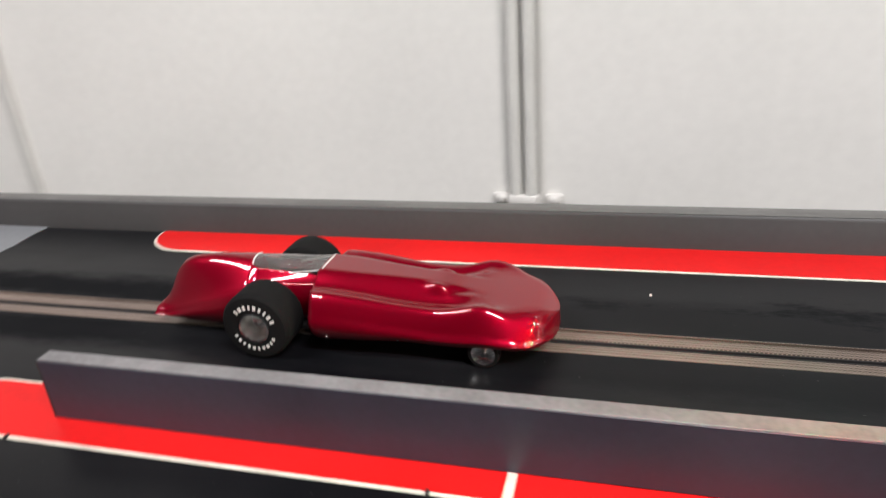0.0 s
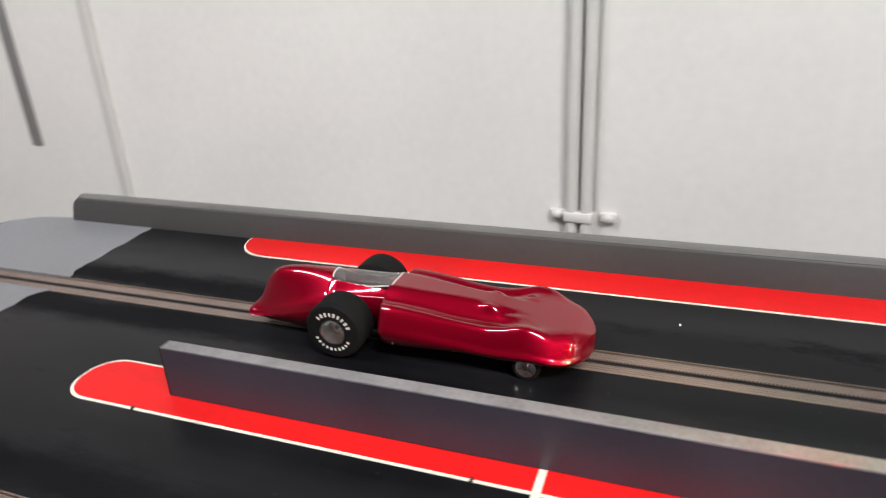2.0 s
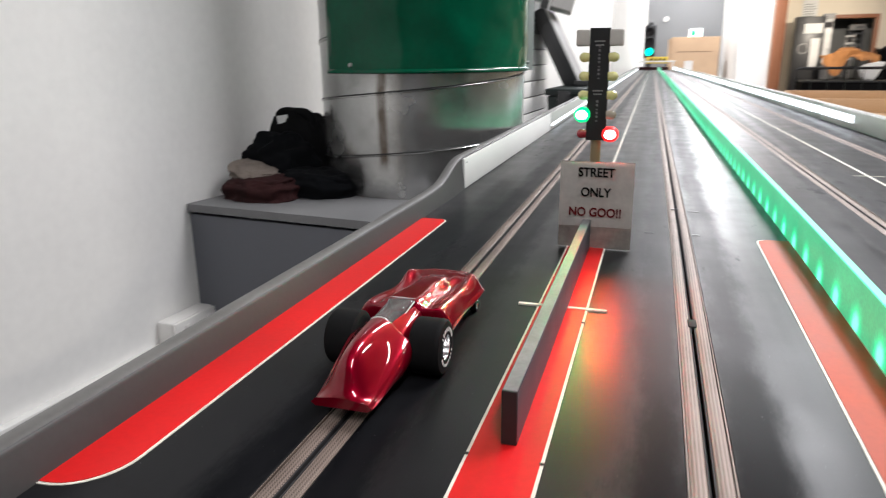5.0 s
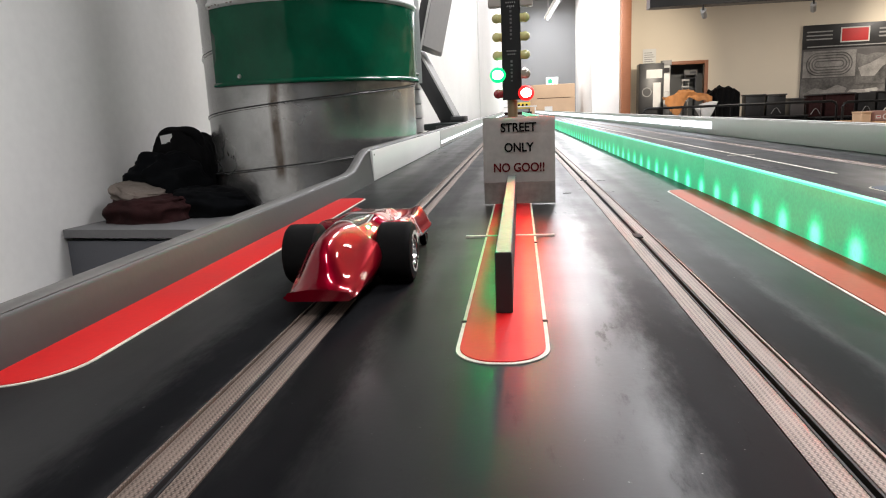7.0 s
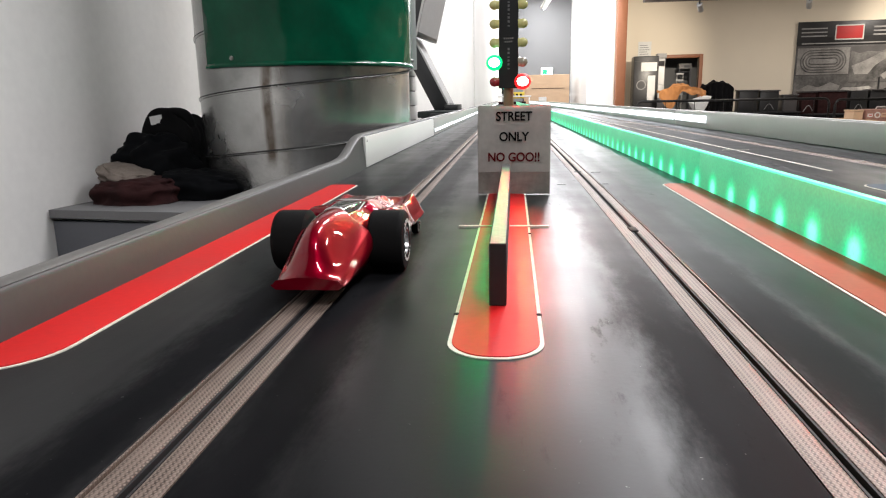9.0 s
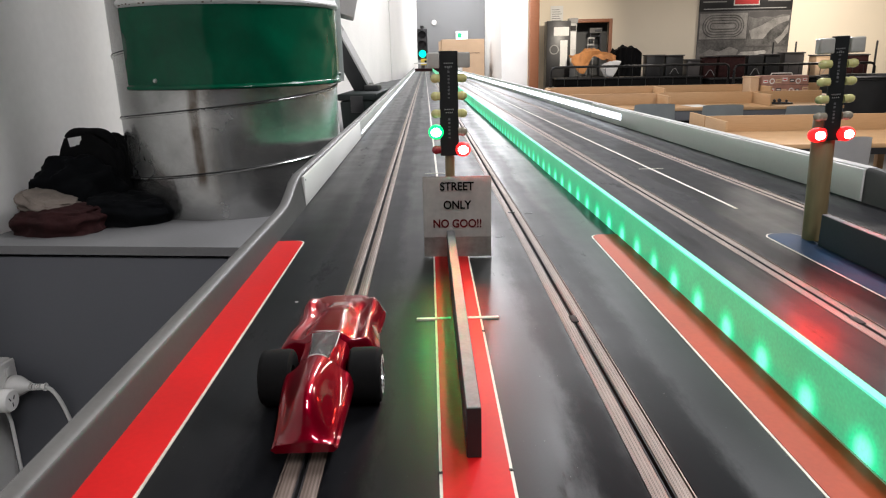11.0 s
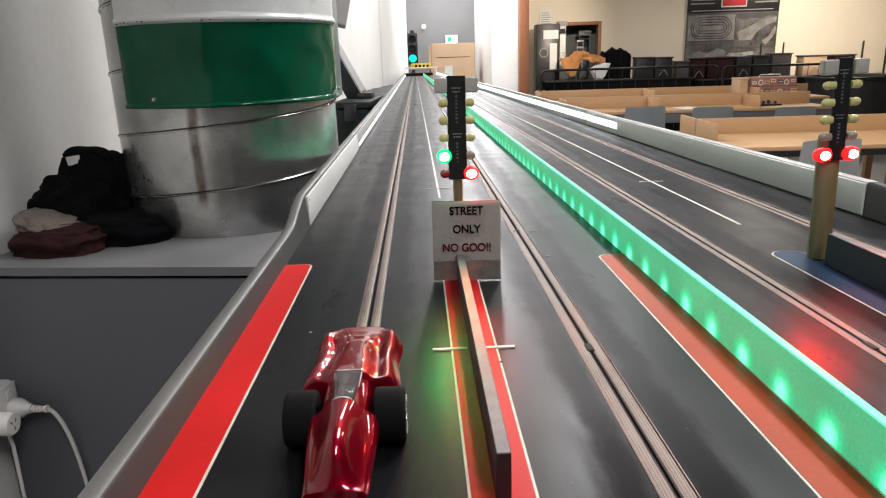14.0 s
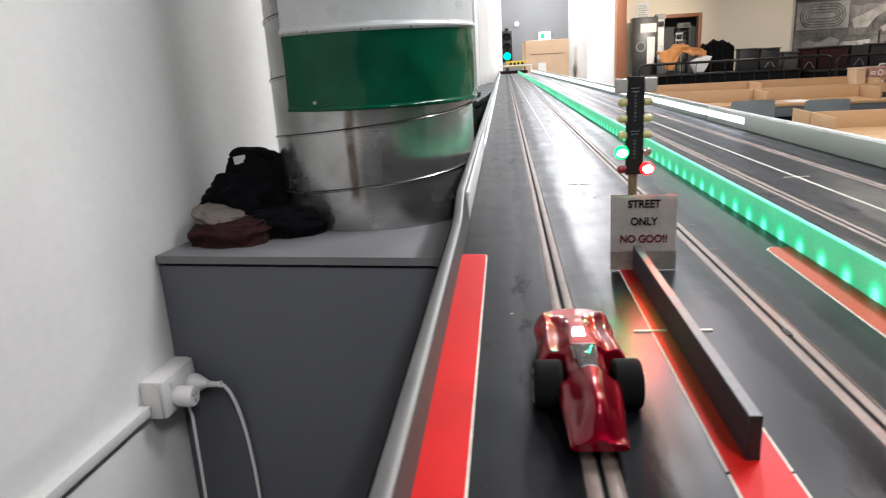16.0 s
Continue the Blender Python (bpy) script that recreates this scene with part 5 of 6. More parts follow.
# twin conduits with one saddle
cond = thing("wall_conduit", "pair of painted conduits saddled to the white wall", "conduit", wall_at(0.0775, 0.004))
for y in (-0.0125, 0.0115):
    part("tube", cyl((0.011, y, FLOOR), (0.011, y, CEIL), 0.0098, 20), M["pipe"], cond)
bm = box(0.0, 0.0235, -0.024, 0.0235, -0.2085, -0.1915, 0.004)
part("saddle", bm, M["plastic_white"], cond, "white plastic saddle")
for y in (-0.036, 0.047):
    bm = box(0.0, 0.009, y - 0.014, y + 0.012, -0.2085, -0.1925, 0.003)
    ball((0.010, y - 0.001, -0.200), 0.0085, bm, (0.7, 1, 0.9), 12, 8)
    part("saddle_lug", bm, M["plastic_white"], cond)
part("shadow_gap", box(0.0, 0.004, 0.022, 0.0265, -0.19, CEIL), M["pipe"], cond)
rod = thing("wall_trim_strip", "thin white cover strip up the wall", "trim", wall_at(-0.942, 0), kind="structure")
part("strip", box(0.0, 0.012, -0.012, 0.012, FLOOR, CEIL, 0.003), M["pipe"], rod)
part("strip_joint", box(0.0, 0.003, 0.0125, 0.0145, FLOOR, CEIL), M["pipe"], rod)
tp = thing("tape_strip", "grey strap hanging down the white wall", "strap", wall_at(-1.206, 0.035))
part("strap", box(0.0, 0.003, -0.017, 0.017, -0.19, 0.9, 0.001), M["tape"], tp)
structure("column", prism([(wall_x(-1.68) - 0.02, -1.68), (wall_x(-1.68) + 0.02, -1.68), (wall_x(-1.72) + 0.03, -1.72), (wall_x(-2.03) + 0.03, -2.03), (wall_x(-2.03) - 0.02, -2.03)], FLOOR, CEIL), M["wall"], "white painted pilaster on the side wall", "column")
pl = thing("plywood_sheet", "sheet of plywood standing against the wall", "plywood", wall_at(-2.55, FLOOR + 0.002))
part("sheet", box(0.01, 0.028, -0.48, 0.42, 0, 1.9, 0.001), M["plywood"], pl)

# power point with a plug, its cable and the conduit that feeds it
pp = thing("power_point", "white double power point on a block on the wall", "power outlet", wall_at(0.722, -0.312))
part("block", box(0.0, 0.036, -0.060, 0.052, -0.036, 0.036, 0.005), M["plastic_white"], pp)
part("face_plate", box(0.0362, 0.043, -0.058, 0.050, -0.0345, 0.0345, 0.003), M["plastic_white"], pp)
for y in (-0.030, 0.026):
    part("switch", box(0.0432, 0.047, y - 0.006, y + 0.006, 0.012, 0.026, 0.001), M["plastic_white"], pp)
plug = thing("mains_plug", "white round mains plug in the power point", "plug", wall_at(0.700, -0.322, 0.0435))
part("plug_body", lathe([(0.0, 0), (0.018, 0), (0.019, 0.003), (0.019, 0.030), (0.0165, 0.034), (0.0, 0.034)], 28, Euler((0, radians(90), 0)).to_matrix().to_4x4()), M["plastic_white"], plug)
for y, z, turn in ((-0.005, 0.004, 30), (0.005, 0.004, -30), (0.0, -0.007, 0)):
    part("socket_slot", box(0.0335, 0.0346, -0.0008, 0.0008, -0.0035, 0.0035), M["dark"], plug).matrix_local = Matrix.Translation((0, y, z)) @ Matrix.Rotation(radians(turn), 4, "X")
part("cable", sweep([(0.010, 0.012, -0.014), (0.012, 0.016, -0.05), (0.013, 0.014, -0.16), (0.012, 0.010, -0.40), (0.012, 0.008, -0.66)], 0.0030, 10), M["plastic_white"], plug)
pl2 = thing("charger_plug", "white plug with a ribbed cable hanging down", "plug", wall_at(0.748, -0.321, 0.0435))
part("plug_body", lathe([(0.0, 0), (0.0175, 0), (0.0190, 0.004), (0.0180, 0.012), (0.0130, 0.022), (0.0085, 0.030), (0.0070, 0.034), (0.0, 0.034)], 28, Euler((0, radians(90), 0)).to_matrix().to_4x4()), M["plastic_white"], pl2)
for i in range(6):
    part("strain_rib", cyl((0.035 + i * 0.0045, 0, -0.001), (0.038 + i * 0.0045, 0, -0.001), 0.0062 - i * 0.0003 + (0.002 if i == 5 else 0), 12), M["plastic_white"], pl2)
curve = [(0.058, 0, -0.001)]
for i in range(1, 25):
    k = i / 24
    curve.append((0.058 + 0.040 * math.sin(min(1, k * 1.5) * math.pi / 2), 0.012 * math.sin(3 * k), -0.001 - 0.62 * k ** 1.9 - 0.01 * k))
part("cable", sweep(curve, 0.0034, 10), M["plastic_white"], pl2)
cd = thing("outlet_conduit", "square white conduit run along the wall", "conduit", wall_at(0.6615, -0.328))
part("duct", box(0.0, 0.017, -1.35, -0.0005, -0.010, 0.010, 0.002), M["pipe"], cd)
sp = thing("dust_speck", "small pale flake lying on the black track", "flake", pose(-0.136, 0.243, 0.0))
part("flake", box(-0.0013, 0.0012, -0.0006, 0.0007, 0.0, 0.0004, 0.00015), M["inkpale"], sp)



# ---------------------------------------------------------------- along the wall, past the duct
def storage_tub(x, y, w, d, h, z0):
    t = thing("storage_tub", "dark green lidded storage tub on the wall bench", "storage tub", pose(x, y, z0, 0, 0, TURN_ROOM), "storage tubs")
    bm = box(-w / 2, w / 2, -d / 2, d / 2, 0, h * 0.9, 0.012)
    for v in bm.verts:
        k = 0.86 + 0.14 * v.co.z / (h * 0.9)
        v.co.x *= k
        v.co.y *= k
    part("tub", bm, M["tub"], t)
    part("lid", box(-w / 2 - 0.008, w / 2 + 0.008, -d / 2 - 0.008, d / 2 + 0.008, h * 0.9 + 0.0005, h, 0.006), M["tub"], t)
    part("latch", box(-0.03, 0.03, -d / 2 - 0.016, -d / 2 - 0.0085, h * 0.72, h * 0.97, 0.003), M["black"], t)
    return t


def bench_edge(y):
    """The wall bench stops short of the strip's rail."""
    return min(wall_x(y) + 0.34, -0.222)


def bench_plan(inset, y0, y1):
    back = [(max(wall_x(y) + 0.012, bench_edge(y) - 0.20), y) for y in (y1, 4.9, 4.15, y0)]
    return [(bench_edge(y) - inset, y) for y in (y0, 4.15, 4.9, y1)] + back


sb = thing("wall_bench", "long dark bench along the side wall", "bench")
part("bench_top", prism(bench_plan(0.0, 3.0, 7.2), -0.30, -0.275), M["shelffront"], sb)
part("bench_base", prism(bench_plan(0.012, 3.02, 7.18), FLOOR, -0.3005), M["shelffront"], sb)
for i in range(6):
    y = 3.25 + i * 0.62
    w = min(0.17, bench_edge(y + 0.30) - wall_x(y + 0.30) - 0.06)
    storage_tub(bench_edge(y + 0.30) - w / 2 - 0.012, y, w, 0.52, 0.308 - 0.010 * i, -0.2745)


bx = thing("small_case", "small black case lying on a storage tub", "case", pose(-0.305, 3.30, 0.0340, 0, 0, -8))
part("shell", box(-0.035, 0.035, -0.05, 0.05, 0, 0.028, 0.004), M["black"], bx)


def monitor(m, w, h, label, thick=0.045):
    t = thing("flat_screen", label, "monitor", m, "screens on the wall")
    part("casing", box(-thick, 0, -w / 2, w / 2, 0, h, 0.006), M["black"], t)
    part("screen", box(0.0005, 0.002, -w / 2 + 0.02, w / 2 - 0.02, 0.02, h - 0.02), M["tape"], t, "pale grey front")
    part("bezel", box(-0.006, 0.004, -w / 2 - 0.006, -w / 2 - 0.0003, -0.004, h + 0.004, 0.001), M["railgrey"], t, "pale grey edge")
    return t


monitor(pose(-0.322, 3.46, 0.050, 0, -27, 0), 0.32, 0.42, "black flat screen with a pale front leaning above the storage tubs", 0.080)
monitor(pose(wall_x(3.4) + 0.155, 3.35, 0.39, 0, 14, TURN_ROOM), 0.55, 0.34, "black flat screen hung high on the side wall")

# ---------------------------------------------------------------- end of the strip
gate = thing("finish_gate", "white bar on posts across the strip's end", "finish gate", pose(-0.03, 9.02, 0))
part("bar", box(-0.27, 0.27, -0.012, 0.012, 0.095, 0.111, 0.002), M["paper"], gate)
for x in (-0.225, 0.245):
    part("post", box(x - 0.008, x + 0.008, -0.008, 0.008, -0.05, 0.0947, 0.001), M["paper"], gate)
part("catch_box", box(-0.20, 0.20, 0.02, 0.2, -0.05, 0.035, 0.004), M["cloth_brown"], gate, "dark catch box")
ys = thing("yellow_sign", "small yellow sign with unreadable black letters", "sign", pose(0.020, 9.30, -0.05))
part("board", box(-0.135, 0.135, -0.006, 0.006, 0.125, 0.210, 0.002), M["yellow"], ys)
for i in range(4):
    part("letter_bar", box(-0.085 + i * 0.052, -0.055 + i * 0.052, -0.0075, -0.0063, 0.148, 0.188), M["ink"], ys)
for x in (-0.12, 0.12):
    part("foot", box(x - 0.01, x + 0.01, -0.01, 0.01, 0, 0.1247), M["black"], ys)
structure("end_table", box(-0.28, 0.62, 9.002, 9.75, FLOOR, -0.0505, 0.003), M["shelffront"], "dark grey table at the strip's end", "table")
tl = thing("traffic_light", "traffic light with its green lamp lit, on a pole", "traffic light", pose(-0.092, 9.86, FLOOR))
part("pole", cyl((0, 0.03, 0), (0, 0.03, 1.66), 0.028, 16), M["black"], tl)
part("housing", box(-0.085, 0.075, -0.05, 0.05, 1.19, 1.62, 0.012), M["black"], tl)
for z, mt, lb in ((1.535, "dark", "unlit lamp"), (1.405, "dark", "unlit lamp"), (1.275, "aqua_on", "lit green lamp")):
    part("lens", lathe([(0, 0.016), (0.03, 0.013), (0.052, 0.003), (0.052, -0.004)], 24, pose(0, -0.0505, z, 90, 0, 0)), M[mt], tl, lb)
    part("visor", lathe([(0.056, 0.0), (0.060, 0.0), (0.060, 0.07), (0.056, 0.07), (0.056, 0.0)], 20, pose(0, -0.0505, z, 90, 0, 0), None, -10, 190), M["black"], tl)
ex = thing("exit_sign", "lit white and green exit sign under the ceiling", "exit sign", pose(0.625, 12.985, 0.475))
part("casing", box(-0.115, 0.115, -0.045, 0.0, -0.005, 0.150, 0.006), M["plastic_white"], ex)
part("lit_panel", box(-0.102, 0.102, -0.049, -0.0455, 0.006, 0.138), M["exit_on"], ex)
part("pictogram", box(-0.08, 0.0, -0.051, -0.0492, 0.03, 0.115), M["exit_green"], ex, "green pictogram block")
cb = thing("cardboard_carton", "large brown cardboard carton at the corridor's end", "carton", pose(0.665, 11.75, FLOOR))
part("carton", box(-0.455, 0.262, -0.3, 0.3, 0, 1.50, 0.012), M["cardboard"], cb)
part("flap", box(-0.36, 0.18, -0.306, -0.3005, 1.272, 1.280, 0.001), M["cloth_brown"], cb)
part("side_flap", prism([(-0.50, -0.30), (-0.457, -0.30), (-0.457, -0.05), (-0.48, -0.05)], 1.0, 1.47), M["cardboard"], cb)
part("paper_label", box(-0.24, -0.11, -0.3035, -0.3006, 0.975, 1.14), M["paper"], cb)
al = thing("wall_alarm", "small round white alarm on the grey wall", "alarm", pose(0.115, 12.995, 0.79))
part("disc", cyl((0, 0, 0), (0, -0.03, 0), 0.045, 20), M["plastic_white"], al)
fl = thing("batten_light", "long lit fluorescent batten under the ceiling", "ceiling light", pose(0.52, 10.4, 1.45, 0, 0, 2))
part("housing", box(-0.05, 0.05, -1.0, 1.0, 0.035, 0.07, 0.004), M["plastic_white"], fl)
for yy in (-0.8, 0.8):
    part("hanger", cyl((0, yy, 0.07), (0, yy, CEIL - 1.45), 0.006, 8), M["plate"], fl)
part("tube", cyl((0, -0.95, 0.02), (0, 0.95, 0.02), 0.016, 14), M["ledwhite"], fl, "lit tube")


# ---------------------------------------------------------------- the race room on the far side
def at_room(x, y, z=FLOOR, turn=0):
    return pose(x, y, z, 0, 0, TURN_ROOM + turn)


def panel_bench(x, y, length, deep, top, rise, label, partitions, lip=0.0, wing=0.0):
    """A long table with upstanding pine boards along its back and its end."""
    t = thing("pine_bench", label, "bench", at_room(x, y), "pine benches")
    h = top - FLOOR
    part("tabletop", box(0, length, -lip, deep, h - 0.03, h, 0.003), M["pine"], t)
    part("back_board", box(0, length, deep + 0.0005, deep + 0.02, h - 0.06, h + rise, 0.002), M["pine"], t)
    part("end_board", box(-0.0205, -0.0005, 0, deep, h - 0.06, h + rise, 0.002), M["pine"], t)
    if wing:
        part("end_board", box(-0.0245, -0.0045, deep + 0.0205, deep + wing, h - 0.06, h + rise, 0.002), M["pine"], t)
    for xx in partitions:
        part("partition", box(xx, xx + 0.02, 0.02, deep - 0.001, h + 0.0005, h + rise * 0.94, 0.002), M["pine"], t)
    k = int(length // 0.9)
    for i in range(k + 1):
        xx = 0.04 + i * (length - 0.1) / max(1, k)
        part("leg", box(xx, xx + 0.05, 0.04, 0.09, 0, h - 0.0305, 0.002), M["pine"], t)
        part("leg", box(xx, xx + 0.05, deep - 0.1, deep - 0.05, 0, h - 0.0305, 0.002), M["pine"], t)
    # dark board added where there is only shade below the tabletop's edge
    part("apron", box(0.02, length, 0.012, 0.03, h - 0.13, h - 0.0305, 0.002), M["shelffront"], t)
    return t


panel_bench(1.40, 7.75, 3.30, 0.55, -0.335, 0.122, "long pine bench with a sticker-covered case on it", (1.3, 2.5))
panel_bench(1.51, 6.87, 2.72, 0.50, -0.375, 0.125, "pine bench with low partitions behind the chairs", (0.95, 1.98))
panel_bench(2.15, 4.64, 2.6, 0.45, -0.430, 0.125, "pine bench with a raised edge board beside the strips", (1.62,), 0.36, 0.40)


def chair(x, y, turn, top, mt, label):
    c = thing("plastic_chair", label, "chair", at_room(x, y, FLOOR, turn), "chairs at the benches")
    h = top - FLOOR
    bm = bmesh.new()
    rows = []
    for j in range(9):
        k = j / 8
        z = h - 0.36 + 0.36 * k
        rows.append([bm.verts.new((0.215 * (1 - 0.10 * k) * (2 * i / 10 - 1), 0.035 - 0.03 * (1 - (2 * i / 10 - 1) ** 2) - 0.06 * k + 0.02 * k * k, z - (0.012 * abs(2 * i / 10 - 1) ** 4 if j == 8 else 0))) for i in range(11)])
    for a, b in zip(rows, rows[1:]):
        for i in range(10):
            bm.faces.new((a[i], a[i + 1], b[i + 1], b[i]))
    bmesh.ops.solidify(bm, geom=bm.faces[:], thickness=0.008)
    part("backrest", bm, M[mt], c)
    part("seat", box(-0.21, 0.21, 0.05, 0.46, h - 0.39, h - 0.365, 0.01), M[mt], c)
    for sx in (-0.18, 0.18):
        part("leg", sweep([(sx, 0.08, h - 0.392), (sx * 1.15, 0.03, 0.0)], 0.011, 8), M["plate"], c)
        part("leg", sweep([(sx, 0.42, h - 0.392), (sx * 1.15, 0.46, 0.0)], 0.011, 8), M["plate"], c)
    return c


for x, y, top in ((2.18, 6.40, -0.295), (2.845, 6.38, -0.316), (3.66, 6.36, -0.340)):
    chair(x, y, 0, top, "chairgrey", "blue-grey plastic chair at a pine bench")
chair(2.44, 3.72, 10, -0.315, "chairpale", "pale grey plastic chair beside the far strip")


def barrier(x, y, length, top):
    b = thing("crowd_barrier", "black steel tube crowd barrier", "barrier", at_room(x, y), "crowd barriers")
    h = top - FLOOR
    part("frame", sweep([(0, 0, 0.12), (0, 0, h - 0.06), (0.02, 0, h - 0.015), (0.06, 0, h), (length - 0.06, 0, h), (length - 0.02, 0, h - 0.015), (length, 0, h - 0.06), (length, 0, 0.12), (0.0, 0, 0.12)], 0.017, 10), M["blacksteel"], b)
    for i in range(1, 13):
        xx = length * i / 13
        part("bar", cyl((xx, 0, 0.12), (xx, 0, h), 0.0045, 8), M["blacksteel"], b)
    for xx in (0.3, length - 0.3):
        part("foot", box(xx - 0.02, xx + 0.02, -0.25, 0.25, 0, 0.02, 0.004), M["blacksteel"], b)
        part("foot_stem", box(xx - 0.015, xx + 0.015, -0.01, 0.01, 0.0203, 0.13), M["blacksteel"], b)
    return b


barrier(1.72, 9.60, 2.47, 0.0)
barrier(4.26, 9.42, 1.9, -0.02)


def trestle(x, y, length, deep, top, label):
    t = thing("trestle_table", label, "table", at_room(x, y), "tables along the back wall")
    h = top - FLOOR
    part("cloth", box(0, length, 0, deep, 0.01, h - 0.0205, 0.01), M["cloth_black"], t, "black cloth hanging to the floor")
    part("tabletop", box(-0.01, length + 0.01, -0.01, deep + 0.01, h - 0.02, h, 0.004), M["black"], t)
    return t


trestle(2.05, 10.9, 2.3, 0.7, -0.20, "black-draped trestle table along the back wall")
trestle(4.45, 10.7, 3.3, 0.7, -0.24, "black-draped trestle table along the back wall")


def crate(name, x, y, z, w, d, h, mt, label, category, turn=0, group=""):
    c = thing(name, label, category, at_room(x, y, z, turn), group)
    part("body", box(-w / 2, w / 2, -d / 2, d / 2, 0, h, min(w, h) * 0.05), M[mt], c)
    part("lid", box(-w / 2 - 0.006, w / 2 + 0.006, -d / 2 - 0.006, d / 2 + 0.006, h + 0.0005, h + 0.02, 0.004), M[mt], c)
    return c


def pit_box(x, w, top, mt, label, lid=True, strap=False):
    """A dark carrying box with a lid that stands out, on a draped table."""
    z = -0.1995 if x < 4.30 else -0.2395
    c = thing("pit_box", label, "box", at_room(x, 11.02, z, 0), "pit boxes")
    h = top - z
    part("body", box(-w / 2, w / 2, -0.13, 0.13, 0, h - 0.022, 0.006), M[mt], c)
    if lid:
        part("lid", box(-w / 2 - 0.015, w / 2 + 0.015, -0.145, 0.145, h - 0.0215, h, 0.004), M["poster"], c, "dark overhanging lid")
    if strap:
        for sx in (-1, 1):
            part("strap", sweep([(sx * 0.07, -0.139, h * 0.10), (sx * 0.02, -0.142, h * 0.34), (0, -0.142, h * 0.36)], 0.005, 6), M["tape"], c, "pale folded strap")
    return c


for x, w, top, mt, lid, strap in ((3.63, 0.27, 0.136, "black", True, False), (3.94, 0.27, 0.128, "black", True, True), (4.25, 0.20, 0.055, "poster", True, False), (4.52, 0.19, 0.10, "cloth_brown", True, True),
                                  (4.87, 0.40, 0.105, "cloth_brown", True, False), (5.25, 0.24, 0.118, "black", False, True), (5.52, 0.22, 0.110, "black", True, False), (5.87, 0.30, 0.130, "poster", True, False),
                                  (6.42, 0.37, 0.082, "cardboard", True, True), (6.90, 0.34, 0.080, "cloth_brown", True, False)):
    pit_box(x, w, top, mt, "pale wooden crate with a dark lid on the draped table" if mt == "cardboard" else "dark pit box with an overhanging lid on the draped table", lid, strap)
for x, h in ((5.56, 0.18), (5.93, 0.163)):
    st = thing("antenna_stick", "thin black stick standing on a pit box", "stick", at_room(x, 11.02, 0.1105 if x < 5.7 else 0.1305))
    part("stick", cyl((0, 0, 0), (0, 0, h), 0.014, 8), M["black"], st)
for x in (7.10, 7.49):
    st = thing("antenna_stick", "thin black stick standing on the draped table", "stick", at_room(x, 10.78, -0.2395))
    part("stick", cyl((0, 0, 0), (0, 0, 0.52), 0.016, 8), M["black"], st)
vm = thing("vending_cabinet", "black cabinet with white notices on its door", "cabinet", at_room(2.19, 11.75))
part("body", box(-0.20, 0.20, -0.2, 0.2, 0, 1.76, 0.01), M["black"], vm)
part("door", box(-0.19, 0.19, -0.212, -0.2005, 0.55, 1.68, 0.004), M["black"], vm)
part("notice", box(-0.08, 0.17, -0.216, -0.2125, 1.52, 1.66), M["paper"], vm)
part("notice", box(0.03, 0.15, -0.216, -0.2125, 1.02, 1.45), M["paper"], vm)
part("round_emblem", cyl((-0.07, -0.2125, 1.30), (-0.07, -0.216, 1.30), 0.078, 28), M["tape"], vm, "plain round emblem")
part("emblem_centre", cyl((-0.07, -0.2162, 1.30), (-0.07, -0.2175, 1.30), 0.062, 28), M["black"], vm)
nt = thing("wall_notice", "white printed notice pinned on the back wall", "notice", pose(2.27, 12.28, 0.70, 0, 0, TURN_ROOM))
part("sheet", box(-0.11, 0.11, -0.004, 0.0, 0, 0.29), M["paper"], nt)
for i in range(6):
    part("text_bar", box(-0.085, 0.085 - 0.02 * (i % 3), -0.0055, -0.0042, 0.04 + i * 0.036, 0.052 + i * 0.036), M["tape"], nt)
def drape(name, label, category, x, y, z, w, deep, high, hang, material, seed, ribs=0.0):
    """A cloth thrown over something: an uneven top and a front that hangs in folds."""
    bm = bmesh.new()
    rows = []
    nu, nv = 40, 26
    for j in range(nv + 1):
        k = j / nv
        row = []
        for i in range(nu + 1):
            u = i / nu
            px = (u - 0.5) * w
            wave = noise.noise((u * 5 + seed, k * 2, 0.3)) * 0.05 + noise.noise((u * 13, k * 5, seed)) * 0.022
            edge = 0.10 * (abs(2 * u - 1)) ** 3
            if k < 0.5:
                py, pz = deep * (1 - 2 * k), high + 1.4 * wave - edge * high * 2
            else:
                py, pz = -0.02 - wave - ribs * math.sin(u * 34), high - (2 * k - 1) * (high - hang * (1 + 1.3 * noise.noise((u * 4, seed, 2)))) + wave * (1 - k) - edge * high * 2 * (2 - 2 * k)
            row.append(bm.verts.new((px, py, max(0.002, pz))))
        rows.append(row)
    for a, b in zip(rows, rows[1:]):
        for i in range(nu):
            bm.faces.new((a[i], a[i + 1], b[i + 1], b[i]))
    bmesh.ops.recalc_face_normals(bm, faces=bm.faces)
    bmesh.ops.solidify(bm, geom=bm.faces[:], thickness=0.006)
    return solid(name, bm, M[material], label, category, "things on the draped table", m=at_room(x, y, z), smooth=60)


drape("blanket", "orange-brown blanket thrown over boxes on a table", "blanket", 2.64, 10.98, -0.1990, 0.70, 0.35, 0.41, 0.20, "orange", 3.4)
drape("black_holdall", "black holdall with upright ribs on the draped table", "bag", 3.19, 11.0, -0.1990, 0.46, 0.34, 0.46, 0.01, "cloth_black", 9.2, 0.015)
bm = bmesh.new()
outline = [(-0.05, 0.0), (0.07, 0.0), (0.12, 0.07), (0.20, 0.25), (0.08, 0.27), (-0.07, 0.22), (-0.15, 0.17)]
ringa = [bm.verts.new((x, 0.0, z)) for x, z in outline]
